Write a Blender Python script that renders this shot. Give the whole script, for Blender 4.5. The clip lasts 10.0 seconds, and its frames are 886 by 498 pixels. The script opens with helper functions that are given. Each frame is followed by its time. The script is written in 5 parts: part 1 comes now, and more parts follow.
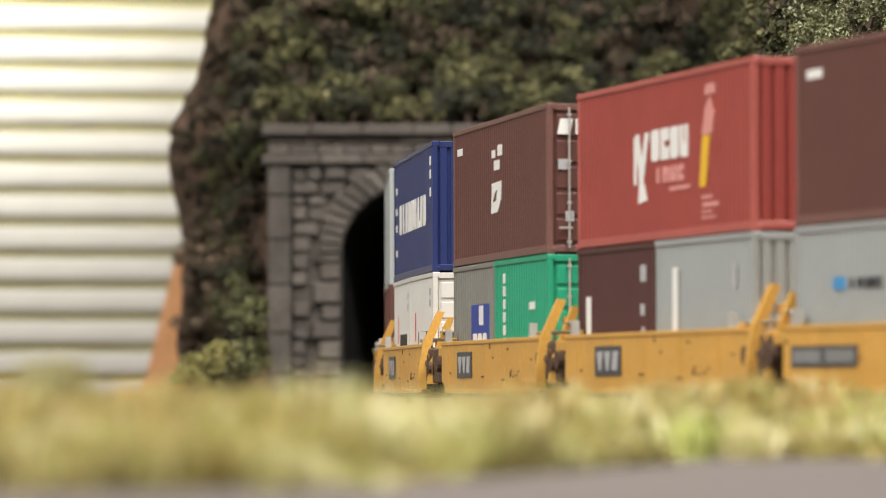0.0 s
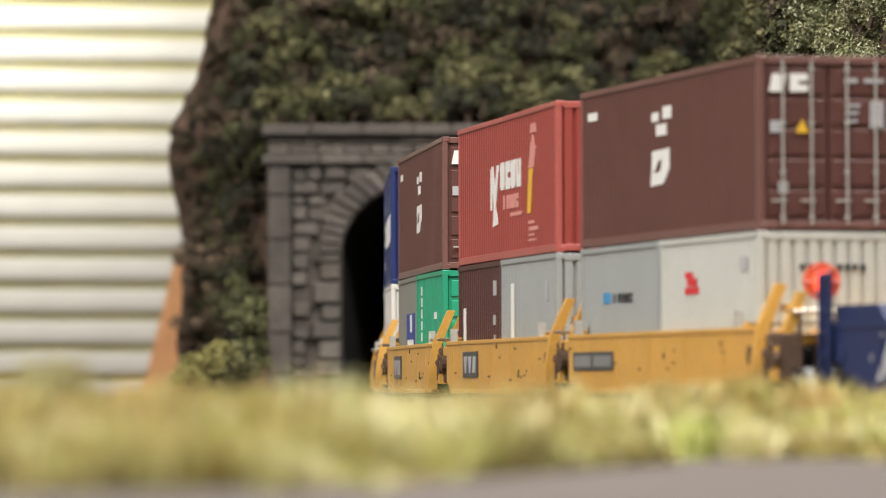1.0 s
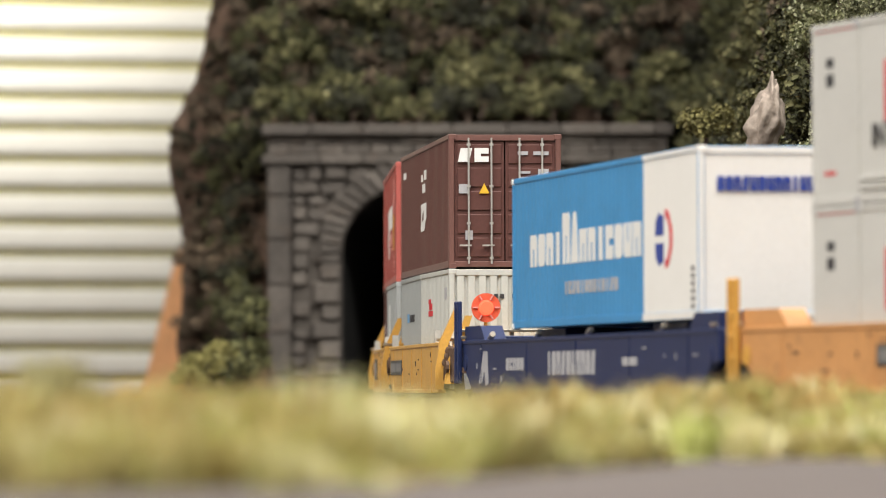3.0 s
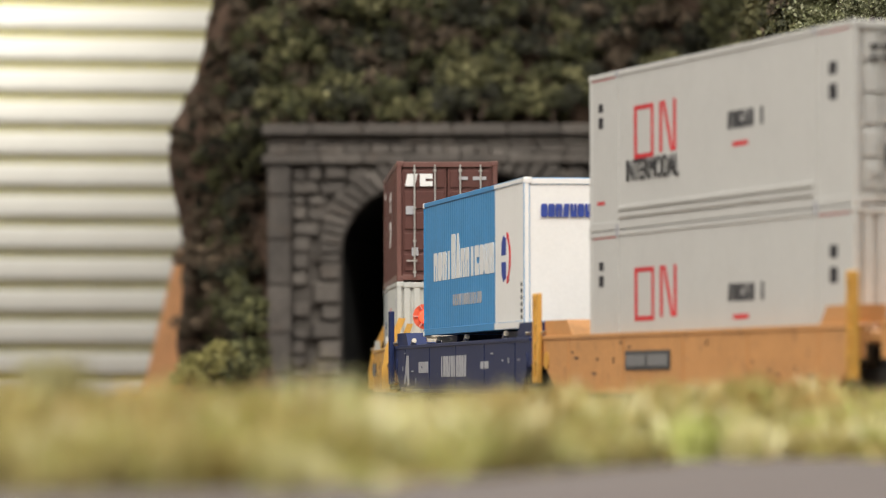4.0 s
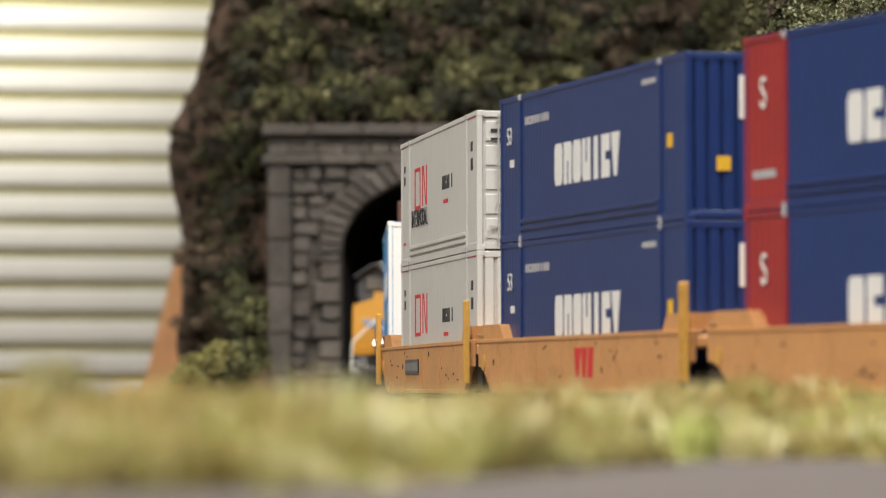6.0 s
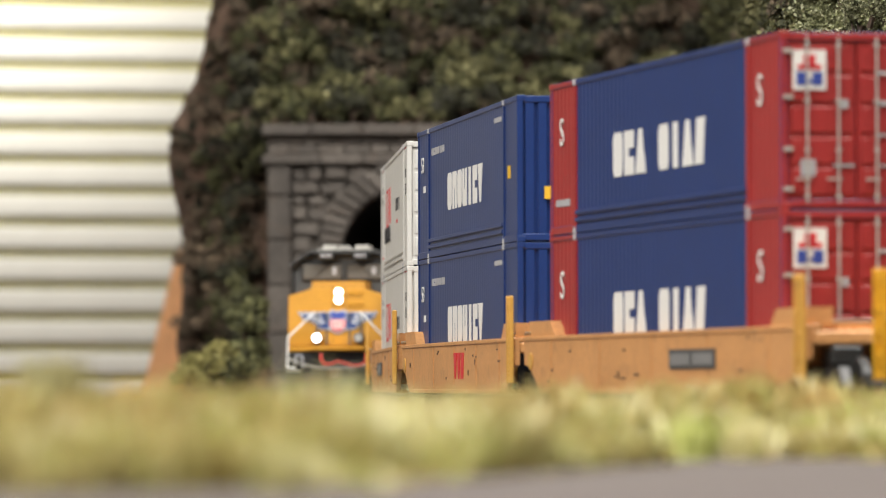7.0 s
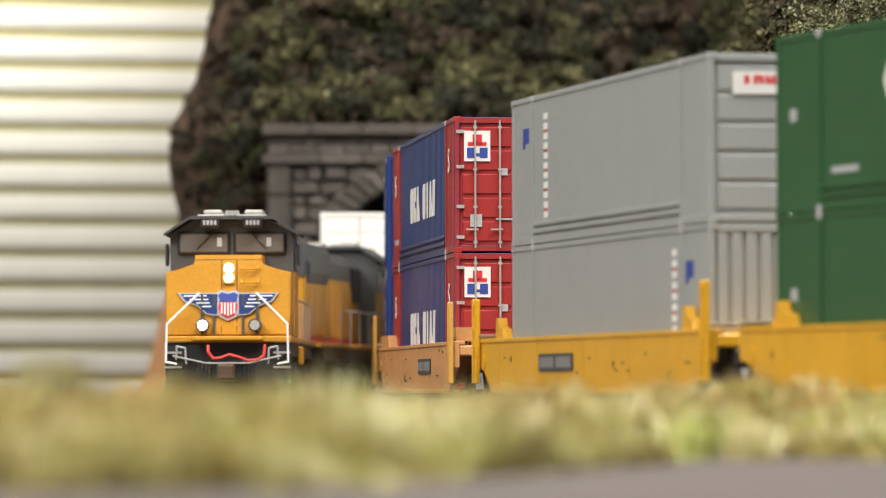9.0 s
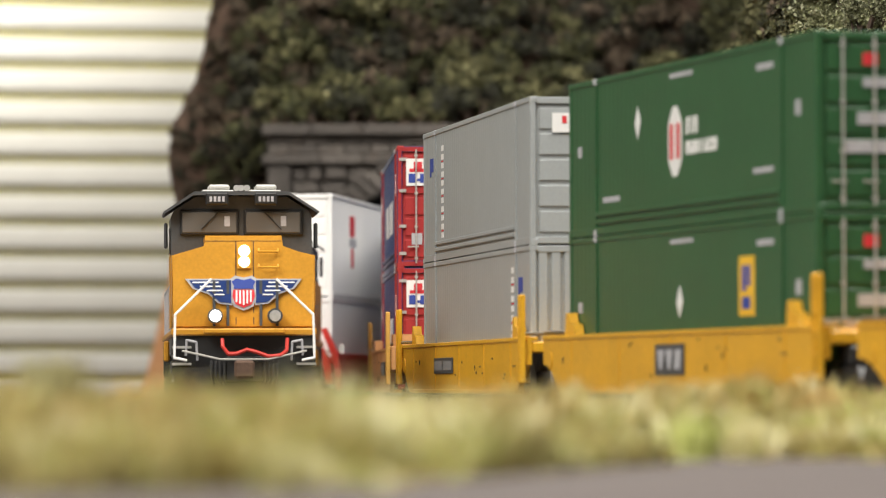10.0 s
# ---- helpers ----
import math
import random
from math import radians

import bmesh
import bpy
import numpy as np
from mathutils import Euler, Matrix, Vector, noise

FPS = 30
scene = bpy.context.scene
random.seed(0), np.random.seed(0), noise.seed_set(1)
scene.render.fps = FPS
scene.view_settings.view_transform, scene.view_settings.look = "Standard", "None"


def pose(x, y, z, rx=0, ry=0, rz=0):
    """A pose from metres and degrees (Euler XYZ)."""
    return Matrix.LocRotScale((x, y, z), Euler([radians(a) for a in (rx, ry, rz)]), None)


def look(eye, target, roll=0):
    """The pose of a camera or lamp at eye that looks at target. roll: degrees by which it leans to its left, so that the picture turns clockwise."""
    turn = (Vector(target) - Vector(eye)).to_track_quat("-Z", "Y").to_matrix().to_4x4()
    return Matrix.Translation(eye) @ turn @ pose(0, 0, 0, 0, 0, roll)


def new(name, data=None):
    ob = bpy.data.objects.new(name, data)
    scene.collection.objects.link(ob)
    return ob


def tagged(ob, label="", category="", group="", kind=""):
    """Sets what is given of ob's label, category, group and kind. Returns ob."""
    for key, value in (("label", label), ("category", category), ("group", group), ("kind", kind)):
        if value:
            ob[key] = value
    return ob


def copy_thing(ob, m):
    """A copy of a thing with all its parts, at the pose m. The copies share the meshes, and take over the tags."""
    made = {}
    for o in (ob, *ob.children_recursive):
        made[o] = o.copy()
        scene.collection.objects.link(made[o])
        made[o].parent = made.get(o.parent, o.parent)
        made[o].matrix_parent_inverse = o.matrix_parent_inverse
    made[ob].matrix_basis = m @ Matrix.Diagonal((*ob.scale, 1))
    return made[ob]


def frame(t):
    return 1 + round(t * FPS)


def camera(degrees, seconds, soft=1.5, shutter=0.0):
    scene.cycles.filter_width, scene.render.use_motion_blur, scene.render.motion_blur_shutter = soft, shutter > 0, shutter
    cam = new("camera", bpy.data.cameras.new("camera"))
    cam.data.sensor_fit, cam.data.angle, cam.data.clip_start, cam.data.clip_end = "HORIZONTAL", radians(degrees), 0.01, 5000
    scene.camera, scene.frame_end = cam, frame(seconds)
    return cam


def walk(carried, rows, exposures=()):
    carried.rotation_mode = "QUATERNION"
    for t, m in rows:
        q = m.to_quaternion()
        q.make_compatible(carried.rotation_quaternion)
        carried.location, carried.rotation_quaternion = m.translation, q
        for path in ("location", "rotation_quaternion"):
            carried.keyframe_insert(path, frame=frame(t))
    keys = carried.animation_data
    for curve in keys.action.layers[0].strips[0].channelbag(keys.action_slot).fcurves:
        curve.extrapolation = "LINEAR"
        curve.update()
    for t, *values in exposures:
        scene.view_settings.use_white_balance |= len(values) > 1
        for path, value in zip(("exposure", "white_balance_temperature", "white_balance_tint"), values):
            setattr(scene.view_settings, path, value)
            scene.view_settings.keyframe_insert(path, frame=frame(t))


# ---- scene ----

# An HO model railway (1:87) in a room. Lengths below are those of the full-size railway; K turns them into the model's metres.
K = 1 / 87.1
GROUND = -0.38

# ---- camera ----
EYE = (0.0, 0.0, 0.387)
cam = camera(9.22, 10.0, 1.0)
cam.data.dof.use_dof = True
cam.data.dof.focus_distance = 121 * K
cam.data.dof.aperture_fstop = 45
CAM_POSE = Matrix.Translation(Vector(EYE) * K) @ Euler((math.pi / 2 + 0.0255, 0, 0)).to_matrix().to_4x4() @ pose(0, 0, 0, 0, 0, -0.0027 * 57.3)
walk(cam, [(0.0, CAM_POSE), (10.0, CAM_POSE)], exposures=[(0.0, 0.0), (2.5, 0.0), (4.0, -0.3), (5.5, -0.35), (7.0, -0.05), (8.0, -0.1), (9.0, -0.15), (10.0, -0.2)])

# ---- light ----
world = bpy.data.worlds.new("room_air")
world.use_nodes = True
world.node_tree.nodes["Background"].inputs["Color"].default_value = (1.0, 0.95, 0.88, 1)
world.node_tree.nodes["Background"].inputs["Strength"].default_value = 0.3
scene.world = world


def area_lamp(name, eye, target, size, size_y, watts, colour):
    data = bpy.data.lights.new(name, "AREA")
    data.shape, data.size, data.size_y, data.energy, data.color = "RECTANGLE", size, size_y, watts, colour
    ob = new(name, data)
    ob.matrix_world = look(eye, target)
    return ob


area_lamp("ceiling_lamp_layout", (-1.35, -0.05, 1.5), (0.05, 1.3, 0.0), 1.2, 0.6, 52, (1.0, 0.962, 0.9))
area_lamp("ceiling_lamp_middle", (0.55, 0.9, 1.35), (-0.05, 1.75, 0.05), 0.7, 0.3, 33, (1.0, 0.962, 0.9))
# broad soft fill, added below the ceiling to lift the overall brightness
area_lamp("ceiling_panel", (0.0, 0.45, 1.85), (0.0, 0.45, 0.0), 3.0, 2.4, 58, (1.0, 0.97, 0.93))
area_lamp("work_lamp_shutter", (-0.46, 4.7, 0.52), (-0.44, 5.0, 0.36), 0.25, 0.06, 4.6, (1.0, 0.95, 0.85))


# ---- materials ----
def material(name, colour, rough=0.5, metal=0.0, scale=300.0, vary=0.12, bump=0.05, dirt=0.0, emit=None, per_object=0.0):
    """A painted or natural surface with variation at two scales, in model metres."""
    m = bpy.data.materials.new(name)
    m.use_nodes = True
    nt = m.node_tree
    b = nt.nodes["Principled BSDF"]
    tc = nt.nodes.new("ShaderNodeTexCoord")
    big, fine = nt.nodes.new("ShaderNodeTexNoise"), nt.nodes.new("ShaderNodeTexNoise")
    big.inputs["Scale"].default_value, fine.inputs["Scale"].default_value = scale * 0.25, scale * 4
    big.inputs["Detail"].default_value = 4
    for n in (big, fine):
        nt.links.new(tc.outputs["Object"], n.inputs["Vector"])
    mix = nt.nodes.new("ShaderNodeMath")
    mix.operation = "ADD"
    nt.links.new(big.outputs["Fac"], mix.inputs[0])
    nt.links.new(fine.outputs["Fac"], mix.inputs[1])
    ramp = nt.nodes.new("ShaderNodeMapRange")
    ramp.inputs["From Min"].default_value, ramp.inputs["From Max"].default_value = 0.65, 1.35
    ramp.inputs["To Min"].default_value, ramp.inputs["To Max"].default_value = 1 - vary, 1 + vary
    nt.links.new(mix.outputs[0], ramp.inputs["Value"])
    last = ramp.outputs[0]
    if per_object:
        info = nt.nodes.new("ShaderNodeObjectInfo")
        r2 = nt.nodes.new("ShaderNodeMapRange")
        r2.inputs["To Min"].default_value, r2.inputs["To Max"].default_value = 1 - per_object, 1 + per_object
        nt.links.new(info.outputs["Random"], r2.inputs["Value"])
        mm = nt.nodes.new("ShaderNodeMath")
        mm.operation = "MULTIPLY"
        nt.links.new(last, mm.inputs[0])
        nt.links.new(r2.outputs[0], mm.inputs[1])
        last = mm.outputs[0]
    col = nt.nodes.new("ShaderNodeVectorMath")
    col.operation = "SCALE"
    col.inputs[0].default_value = colour
    nt.links.new(last, col.inputs["Scale"])
    out = col.outputs[0]
    if dirt:
        grime = nt.nodes.new("ShaderNodeTexNoise")
        grime.inputs["Scale"].default_value, grime.inputs["Detail"].default_value = scale * 0.6, 6
        nt.links.new(tc.outputs["Object"], grime.inputs["Vector"])
        gr = nt.nodes.new("ShaderNodeMapRange")
        gr.inputs["From Min"].default_value, gr.inputs["From Max"].default_value = 0.56, 0.75
        gr.inputs["To Max"].default_value = dirt
        nt.links.new(grime.outputs["Fac"], gr.inputs["Value"])
        dm = nt.nodes.new("ShaderNodeMix")
        dm.data_type = "RGBA"
        dm.inputs["B"].default_value = (0.09, 0.06, 0.04, 1)
        nt.links.new(gr.outputs[0], dm.inputs["Factor"])
        nt.links.new(out, dm.inputs["A"])
        out = dm.outputs["Result"]
    nt.links.new(out, b.inputs["Base Color"])
    b.inputs["Roughness"].default_value, b.inputs["Metallic"].default_value = rough, metal
    if bump:
        bn = nt.nodes.new("ShaderNodeBump")
        bn.inputs["Strength"].default_value, bn.inputs["Distance"].default_value = bump, 0.0005
        nt.links.new(mix.outputs[0], bn.inputs["Height"])
        nt.links.new(bn.outputs[0], b.inputs["Normal"])
    if emit:
        b.inputs["Emission Color"].default_value = (*emit[:3], 1)
        b.inputs["Emission Strength"].default_value = emit[3]
    return m


M = {
    "brown": material("maroon_paint", (0.105, 0.043, 0.036), 0.45, dirt=0.1),
    "brown_edge": material("light_maroon_edge", (0.16, 0.078, 0.066), 0.4),
    "red_edge": material("light_red_edge", (0.4, 0.1, 0.085), 0.4),
    "maroon": material("dark_maroon_paint", (0.075, 0.028, 0.026), 0.45),
    "red": material("red_paint", (0.3, 0.057, 0.047), 0.42, dirt=0.06),
    "deep_red": material("deep_red_paint", (0.33, 0.03, 0.03), 0.4),
    "blue": material("navy_blue_paint", (0.02, 0.032, 0.12), 0.36),
    "royal": material("royal_blue_paint", (0.012, 0.036, 0.15), 0.38),
    "sky": material("sky_blue_paint", (0.05, 0.27, 0.56), 0.4),
    "white": material("white_paint", (0.56, 0.555, 0.53), 0.45, vary=0.04, dirt=0.04),
    "bright_white": material("bright_white_paint", (0.84, 0.83, 0.8), 0.4, vary=0.03),
    "cream": material("pale_grey_paint", (0.5, 0.51, 0.48), 0.45, vary=0.06),
    "grey": material("grey_paint", (0.31, 0.33, 0.33), 0.45, vary=0.06),
    "olive_grey": material("olive_grey_paint", (0.2, 0.2, 0.18), 0.5),
    "teal": material("green_paint", (0.02, 0.3, 0.17), 0.42),
    "green": material("dark_green_paint", (0.025, 0.095, 0.035), 0.42, dirt=0.05),
    "yellow": material("golden_yellow_paint", (0.6, 0.33, 0.07), 0.42, dirt=0.12),
    "amber": material("chrome_yellow_paint", (0.68, 0.36, 0.02), 0.4, dirt=0.1),
    "tan": material("faded_orange_paint", (0.58, 0.29, 0.11), 0.5, dirt=0.3),
    "navy": material("dark_navy_paint", (0.013, 0.024, 0.085), 0.45),
    "car_red": material("bright_red_paint", (0.5, 0.03, 0.02), 0.4),
    "mark": material("white_lettering", (0.75, 0.75, 0.73), 0.6, vary=0.03, bump=0),
    "mark_blue": material("blue_lettering", (0.03, 0.06, 0.3), 0.6, bump=0),
    "mark_red": material("red_lettering", (0.6, 0.03, 0.04), 0.6, bump=0),
    "mark_black": material("black_lettering", (0.03, 0.03, 0.035), 0.6, bump=0),
    "mark_pale": material("grey_lettering", (0.4, 0.4, 0.42), 0.6, bump=0),
    "mark_pink": material("faded_pink_lettering", (0.62, 0.27, 0.24), 0.6, bump=0),
    "mark_grey": material("dull_grey_lettering", (0.2, 0.2, 0.2), 0.6, bump=0),
    "mark_yellow": material("yellow_lettering", (0.75, 0.45, 0.03), 0.6, bump=0),
    "steel": material("bare_metal", (0.55, 0.5, 0.42), 0.3, 0.9),
    "silver": material("silver_paint", (0.5, 0.49, 0.46), 0.35, 0.3),
    "black": material("black_plastic", (0.018, 0.018, 0.018), 0.5),
    "dark_grey": material("dark_grey_paint", (0.065, 0.068, 0.07), 0.42),
    "pilot_grey": material("blackish_grey_paint", (0.02, 0.02, 0.021), 0.5),
    "loco_yellow": material("armour_yellow_paint", (0.53, 0.25, 0.022), 0.38),
    "rust": material("rusty_iron", (0.1, 0.06, 0.04), 0.8, 0.3, vary=0.3),
    "rail": material("rail_steel", (0.35, 0.3, 0.26), 0.35, 0.9),
    "tie": material("dark_wood_tie", (0.06, 0.045, 0.035), 0.85, vary=0.3),
    "ballast": material("grey_ballast", (0.2, 0.18, 0.16), 0.95, scale=400, vary=0.4, bump=0.6),
    "road": material("grey_brown_road", (0.105, 0.088, 0.082), 0.9, scale=120, vary=0.15, bump=0.2, dirt=0.2),
    "soil": material("brown_soil", (0.12, 0.08, 0.05), 0.95, scale=60, vary=0.35, bump=0.6),
    "cliff": material("brown_cliff", (0.1, 0.062, 0.042), 0.95, scale=50, vary=0.45, bump=0.8),
    "rock": material("pale_grey_rock", (0.3, 0.25, 0.21), 0.9, scale=150, vary=0.35, bump=0.8),
    "stone": material("dark_grey_stone", (0.092, 0.08, 0.07), 0.9, scale=200, vary=0.4, bump=0.8, dirt=0.45, per_object=0.28),
    "mortar": material("dark_mortar", (0.066, 0.057, 0.049), 0.95, scale=200, vary=0.2, bump=0.4),
    # near black, so the tunnel's shade is painted into the lining
    "tunnel": material("tunnel_darkness", (0.006, 0.006, 0.006), 1.0, bump=0),
    "slat": material("white_enamelled_metal", (0.54, 0.535, 0.505), 0.32, 0.0, scale=6, vary=0.05, bump=0),
    "slat_gap": material("olive_shutter_joint", (0.42, 0.38, 0.1), 0.7, scale=6, bump=0),
    "wood": material("orange_pine", (0.8, 0.4, 0.18), 0.6, scale=25, vary=0.15),
    "plaster": material("cream_plaster", (0.6, 0.57, 0.5), 0.9, scale=4, vary=0.05, bump=0),
    "bark": material("brown_twig", (0.08, 0.055, 0.04), 0.9),
    "hose": material("red_hose", (0.5, 0.03, 0.02), 0.45),
    # grey base colour stands in for what the panes reflect
    "glass": material("glass_grey_reflection", (0.13, 0.122, 0.11), 0.08, bump=0, vary=0),
    "lamp": material("headlight", (0.9, 0.9, 0.9), 0.3, bump=0, emit=(1.0, 0.92, 0.9, 9)),
    "marker": material("red_marker_lamp", (0.7, 0.04, 0.02), 0.3, bump=0, emit=(1.0, 0.09, 0.04, 2.5)),
    "marker_ring": material("red_marker_rim", (0.7, 0.12, 0.06), 0.4, bump=0),
}


def leaf_material(name, a, b, c):
    """Foliage: three tones by island, slightly translucent."""
    m = bpy.data.materials.new(name)
    m.use_nodes = True
    nt = m.node_tree
    bs = nt.nodes["Principled BSDF"]
    geo = nt.nodes.new("ShaderNodeNewGeometry")
    ramp = nt.nodes.new("ShaderNodeValToRGB")
    ramp.color_ramp.elements[0].color, ramp.color_ramp.elements[1].color = (*a, 1), (*c, 1)
    mid = ramp.color_ramp.elements.new(0.55)
    mid.color = (*b, 1)
    nt.links.new(geo.outputs["Random Per Island"], ramp.inputs["Fac"])
    info = nt.nodes.new("ShaderNodeObjectInfo")
    r2 = nt.nodes.new("ShaderNodeMapRange")
    r2.inputs["To Min"].default_value, r2.inputs["To Max"].default_value = 0.7, 1.25
    nt.links.new(info.outputs["Random"], r2.inputs["Value"])
    sc = nt.nodes.new("ShaderNodeVectorMath")
    sc.operation = "SCALE"
    nt.links.new(ramp.outputs["Color"], sc.inputs[0])
    nt.links.new(r2.outputs[0], sc.inputs["Scale"])
    nt.links.new(sc.outputs[0], bs.inputs["Base Color"])
    bs.inputs["Roughness"].default_value = 0.75
    return m


M["leaf"] = leaf_material("olive_leaves", (0.022, 0.021, 0.01), (0.072, 0.076, 0.028), (0.2, 0.195, 0.078))
M["leaf_pale"] = leaf_material("pale_olive_leaves", (0.03, 0.029, 0.012), (0.14, 0.138, 0.05), (0.4, 0.37, 0.18))
M["leaf_dark"] = leaf_material("dark_leaves", (0.014, 0.013, 0.009), (0.031, 0.032, 0.017), (0.085, 0.085, 0.042))
M["leaf_brown"] = leaf_material("brown_leaves", (0.036, 0.025, 0.016), (0.1, 0.068, 0.04), (0.27, 0.2, 0.13))
M["leaf_bright"] = leaf_material("bright_leaves", (0.07, 0.075, 0.035), (0.19, 0.2, 0.085), (0.48, 0.48, 0.32))
M["leaf_lime"] = leaf_material("yellow_green_leaves", (0.1, 0.09, 0.03), (0.22, 0.2, 0.06), (0.4, 0.36, 0.14))
M["grass"] = leaf_material("dry_grass", (0.4, 0.29, 0.11), (0.68, 0.57, 0.22), (0.52, 0.55, 0.18))
M["grass_tan"] = leaf_material("tan_grass", (0.5, 0.31, 0.11), (0.74, 0.54, 0.22), (0.8, 0.7, 0.33))
M["grass_pale"] = leaf_material("pale_grass", (0.55, 0.48, 0.2), (0.76, 0.72, 0.4), (0.84, 0.83, 0.58))
M["grass_lime"] = leaf_material("lime_grass", (0.3, 0.34, 0.08), (0.46, 0.5, 0.14), (0.6, 0.6, 0.26))
M["grass_orange"] = leaf_material("orange_grass", (0.45, 0.24, 0.07), (0.62, 0.38, 0.12), (0.7, 0.52, 0.2))
M["grass_green"] = leaf_material("green_grass", (0.38, 0.38, 0.11), (0.62, 0.58, 0.22), (0.86, 0.8, 0.46))


# ---- mesh helpers ----
def link_mesh(name, mesh, parent=None):
    ob = new(name, mesh)
    ob.parent = parent
    return ob


def part(name, bm, mats, parent=None, label="", smooth=False):
    bmesh.ops.scale(bm, vec=(K, K, K), verts=bm.verts)
    mesh = bpy.data.meshes.new(name)
    bm.to_mesh(mesh)
    bm.free()
    for m in mats if isinstance(mats, (list, tuple)) else [mats]:
        mesh.materials.append(m if not isinstance(m, str) else M[m])
    if smooth:
        for p in mesh.polygons:
            p.use_smooth = True
    ob = link_mesh(name, mesh, parent)
    if label:
        tagged(ob, label)
    return ob


def box(bm, x0, x1, y0, y1, z0, z1, bevel=0.0, mi=0):
    m = Matrix.LocRotScale(((x0 + x1) / 2, (y0 + y1) / 2, (z0 + z1) / 2), None, (abs(x1 - x0), abs(y1 - y0), abs(z1 - z0)))
    vs = bmesh.ops.create_cube(bm, size=1, matrix=m)["verts"]
    faces = {f for v in vs for f in v.link_faces}
    for f in faces:
        f.material_index = mi
    if bevel:
        es = {e for v in vs for e in v.link_edges}
        bmesh.ops.bevel(bm, geom=list(es), offset=bevel, segments=1, affect="EDGES")
    return vs


def rod(bm, p, q, r, n=8, r2=None):
    p, q = Vector(p), Vector(q)
    d = q - p
    m = Matrix.Translation((p + q) / 2) @ d.to_track_quat("Z", "Y").to_matrix().to_4x4()
    bmesh.ops.create_cone(bm, cap_ends=True, segments=n, radius1=r, radius2=r if r2 is None else r2, depth=d.length, matrix=m)


def prism(bm, poly, y0, y1, mi=0):
    """A plate: a polygon in x, z, thick from y0 to y1."""
    a = [bm.verts.new((x, y0, z)) for x, z in poly]
    b = [bm.verts.new((x, y1, z)) for x, z in poly]
    fs = [bm.faces.new(a), bm.faces.new(b[::-1])]
    for i in range(len(poly)):
        j = (i + 1) % len(poly)
        fs.append(bm.faces.new((a[j], a[i], b[i], b[j])))
    for f in fs:
        f.material_index = mi
    return fs


def prism_x(bm, poly, x0, x1):
    """A plate: a polygon in y, z, thick from x0 to x1."""
    a = [bm.verts.new((x0, y, z)) for y, z in poly]
    b = [bm.verts.new((x1, y, z)) for y, z in poly]
    bm.faces.new(a), bm.faces.new(b[::-1])
    for i in range(len(poly)):
        j = (i + 1) % len(poly)
        bm.faces.new((a[j], a[i], b[i], b[j]))


def thing(name, label, category, group="", kind=""):
    return tagged(new(name), label, category, group, kind)


# ---- tracks: plan curves, s grows towards the camera on the main line ----
SS = np.arange(-260, 221, 0.5)
_c = np.clip(SS, -50, 150)
_th = 0.0115 + 0.3661 * _c / 100 + 0.1075 * (_c / 100) ** 2
_th = np.where(SS < -50, np.maximum(_th, -0.1 - 0.0045 * np.maximum(0, SS + 60)), _th)
MX = np.concatenate([[0], np.cumsum(np.sin((_th[1:] + _th[:-1]) / 2) * 0.5)])
MY = np.concatenate([[0], np.cumsum(np.cos((_th[1:] + _th[:-1]) / 2) * 0.5)])
MX = MX - np.interp(0, SS, MX) - 0.3428
MY = 145.32 - (MY - np.interp(0, SS, MY))


def main_at(s):
    return Vector((np.interp(s, SS, MX), np.interp(s, SS, MY), 0))


# the second line: offset from the vertex of its bend, easing to straight in the tunnel
def side_x(d):
    if d < 158:
        return -5.3 + 0.00258 * (d - 135) ** 2 + 0.0018 * max(0, 128 - d) ** 2 + 0.18 * math.exp(-((d - 132) / 8) ** 2) - 0.07 * math.exp(-((d - 112) / 7) ** 2)
    return -3.935 + 0.1187 * (d - 158) - 0.0004 * (min(d, 166) - 158) ** 2 - 0.0336 * max(0, d - 166) + 0.02 * max(0, d - 176) - 0.005 * max(0, d - 200)


SD = np.arange(0, 420, 0.5)
SX = np.array([side_x(max(d, 95)) + (0 if d > 95 else 0.325 * (95 - d)) for d in SD])
SA = np.concatenate([[0], np.cumsum(np.hypot(np.diff(SX), 0.5))])
SA = SA - np.interp(114, SD, SA)


def side_at(a):
    return Vector((np.interp(a, SA, SX), np.interp(a, SA, SD), 0))


def ride(p, q, z):
    """The pose of a thing whose x axis runs from p to q, in model metres."""
    mid = (p + q) / 2
    return Matrix.Translation(Vector((mid.x, mid.y, z)) * K) @ Matrix.Rotation(math.atan2(q.y - p.y, q.x - p.x), 4, "Z")


TIMES = [i * 0.5 for i in range(21)]


def lead(t):
    return 42.5 - 14.13 * t + 0.004 * t * t


RIDERS = []


def on_main(ob, centre, length, z=0.0):
    RIDERS.append((ob, "main", centre, length, z))


def on_side(ob, centre, length, z=0.0, turned=False):
    RIDERS.append((ob, "side_back" if turned else "side", centre, length, z))


def motions():
    for ob, line, centre, length, z in RIDERS:
        rows = []
        for t in TIMES:
            if line == "main":
                s = lead(t) + centre
                rows.append((t, ride(main_at(s - length / 2), main_at(s + length / 2), z)))
            else:
                a = 16.5 * (10 - t) + 1.2 * max(0.0, 7.0 - t) ** 2 * (1 if t > 5 else 0) + (4.8 if t <= 5 else 0) + centre
                p, q = side_at(a + length / 2), side_at(a - length / 2)
                rows.append((t, ride(q, p, z) if line == "side_back" else ride(p, q, z)))
        walk(ob, rows)


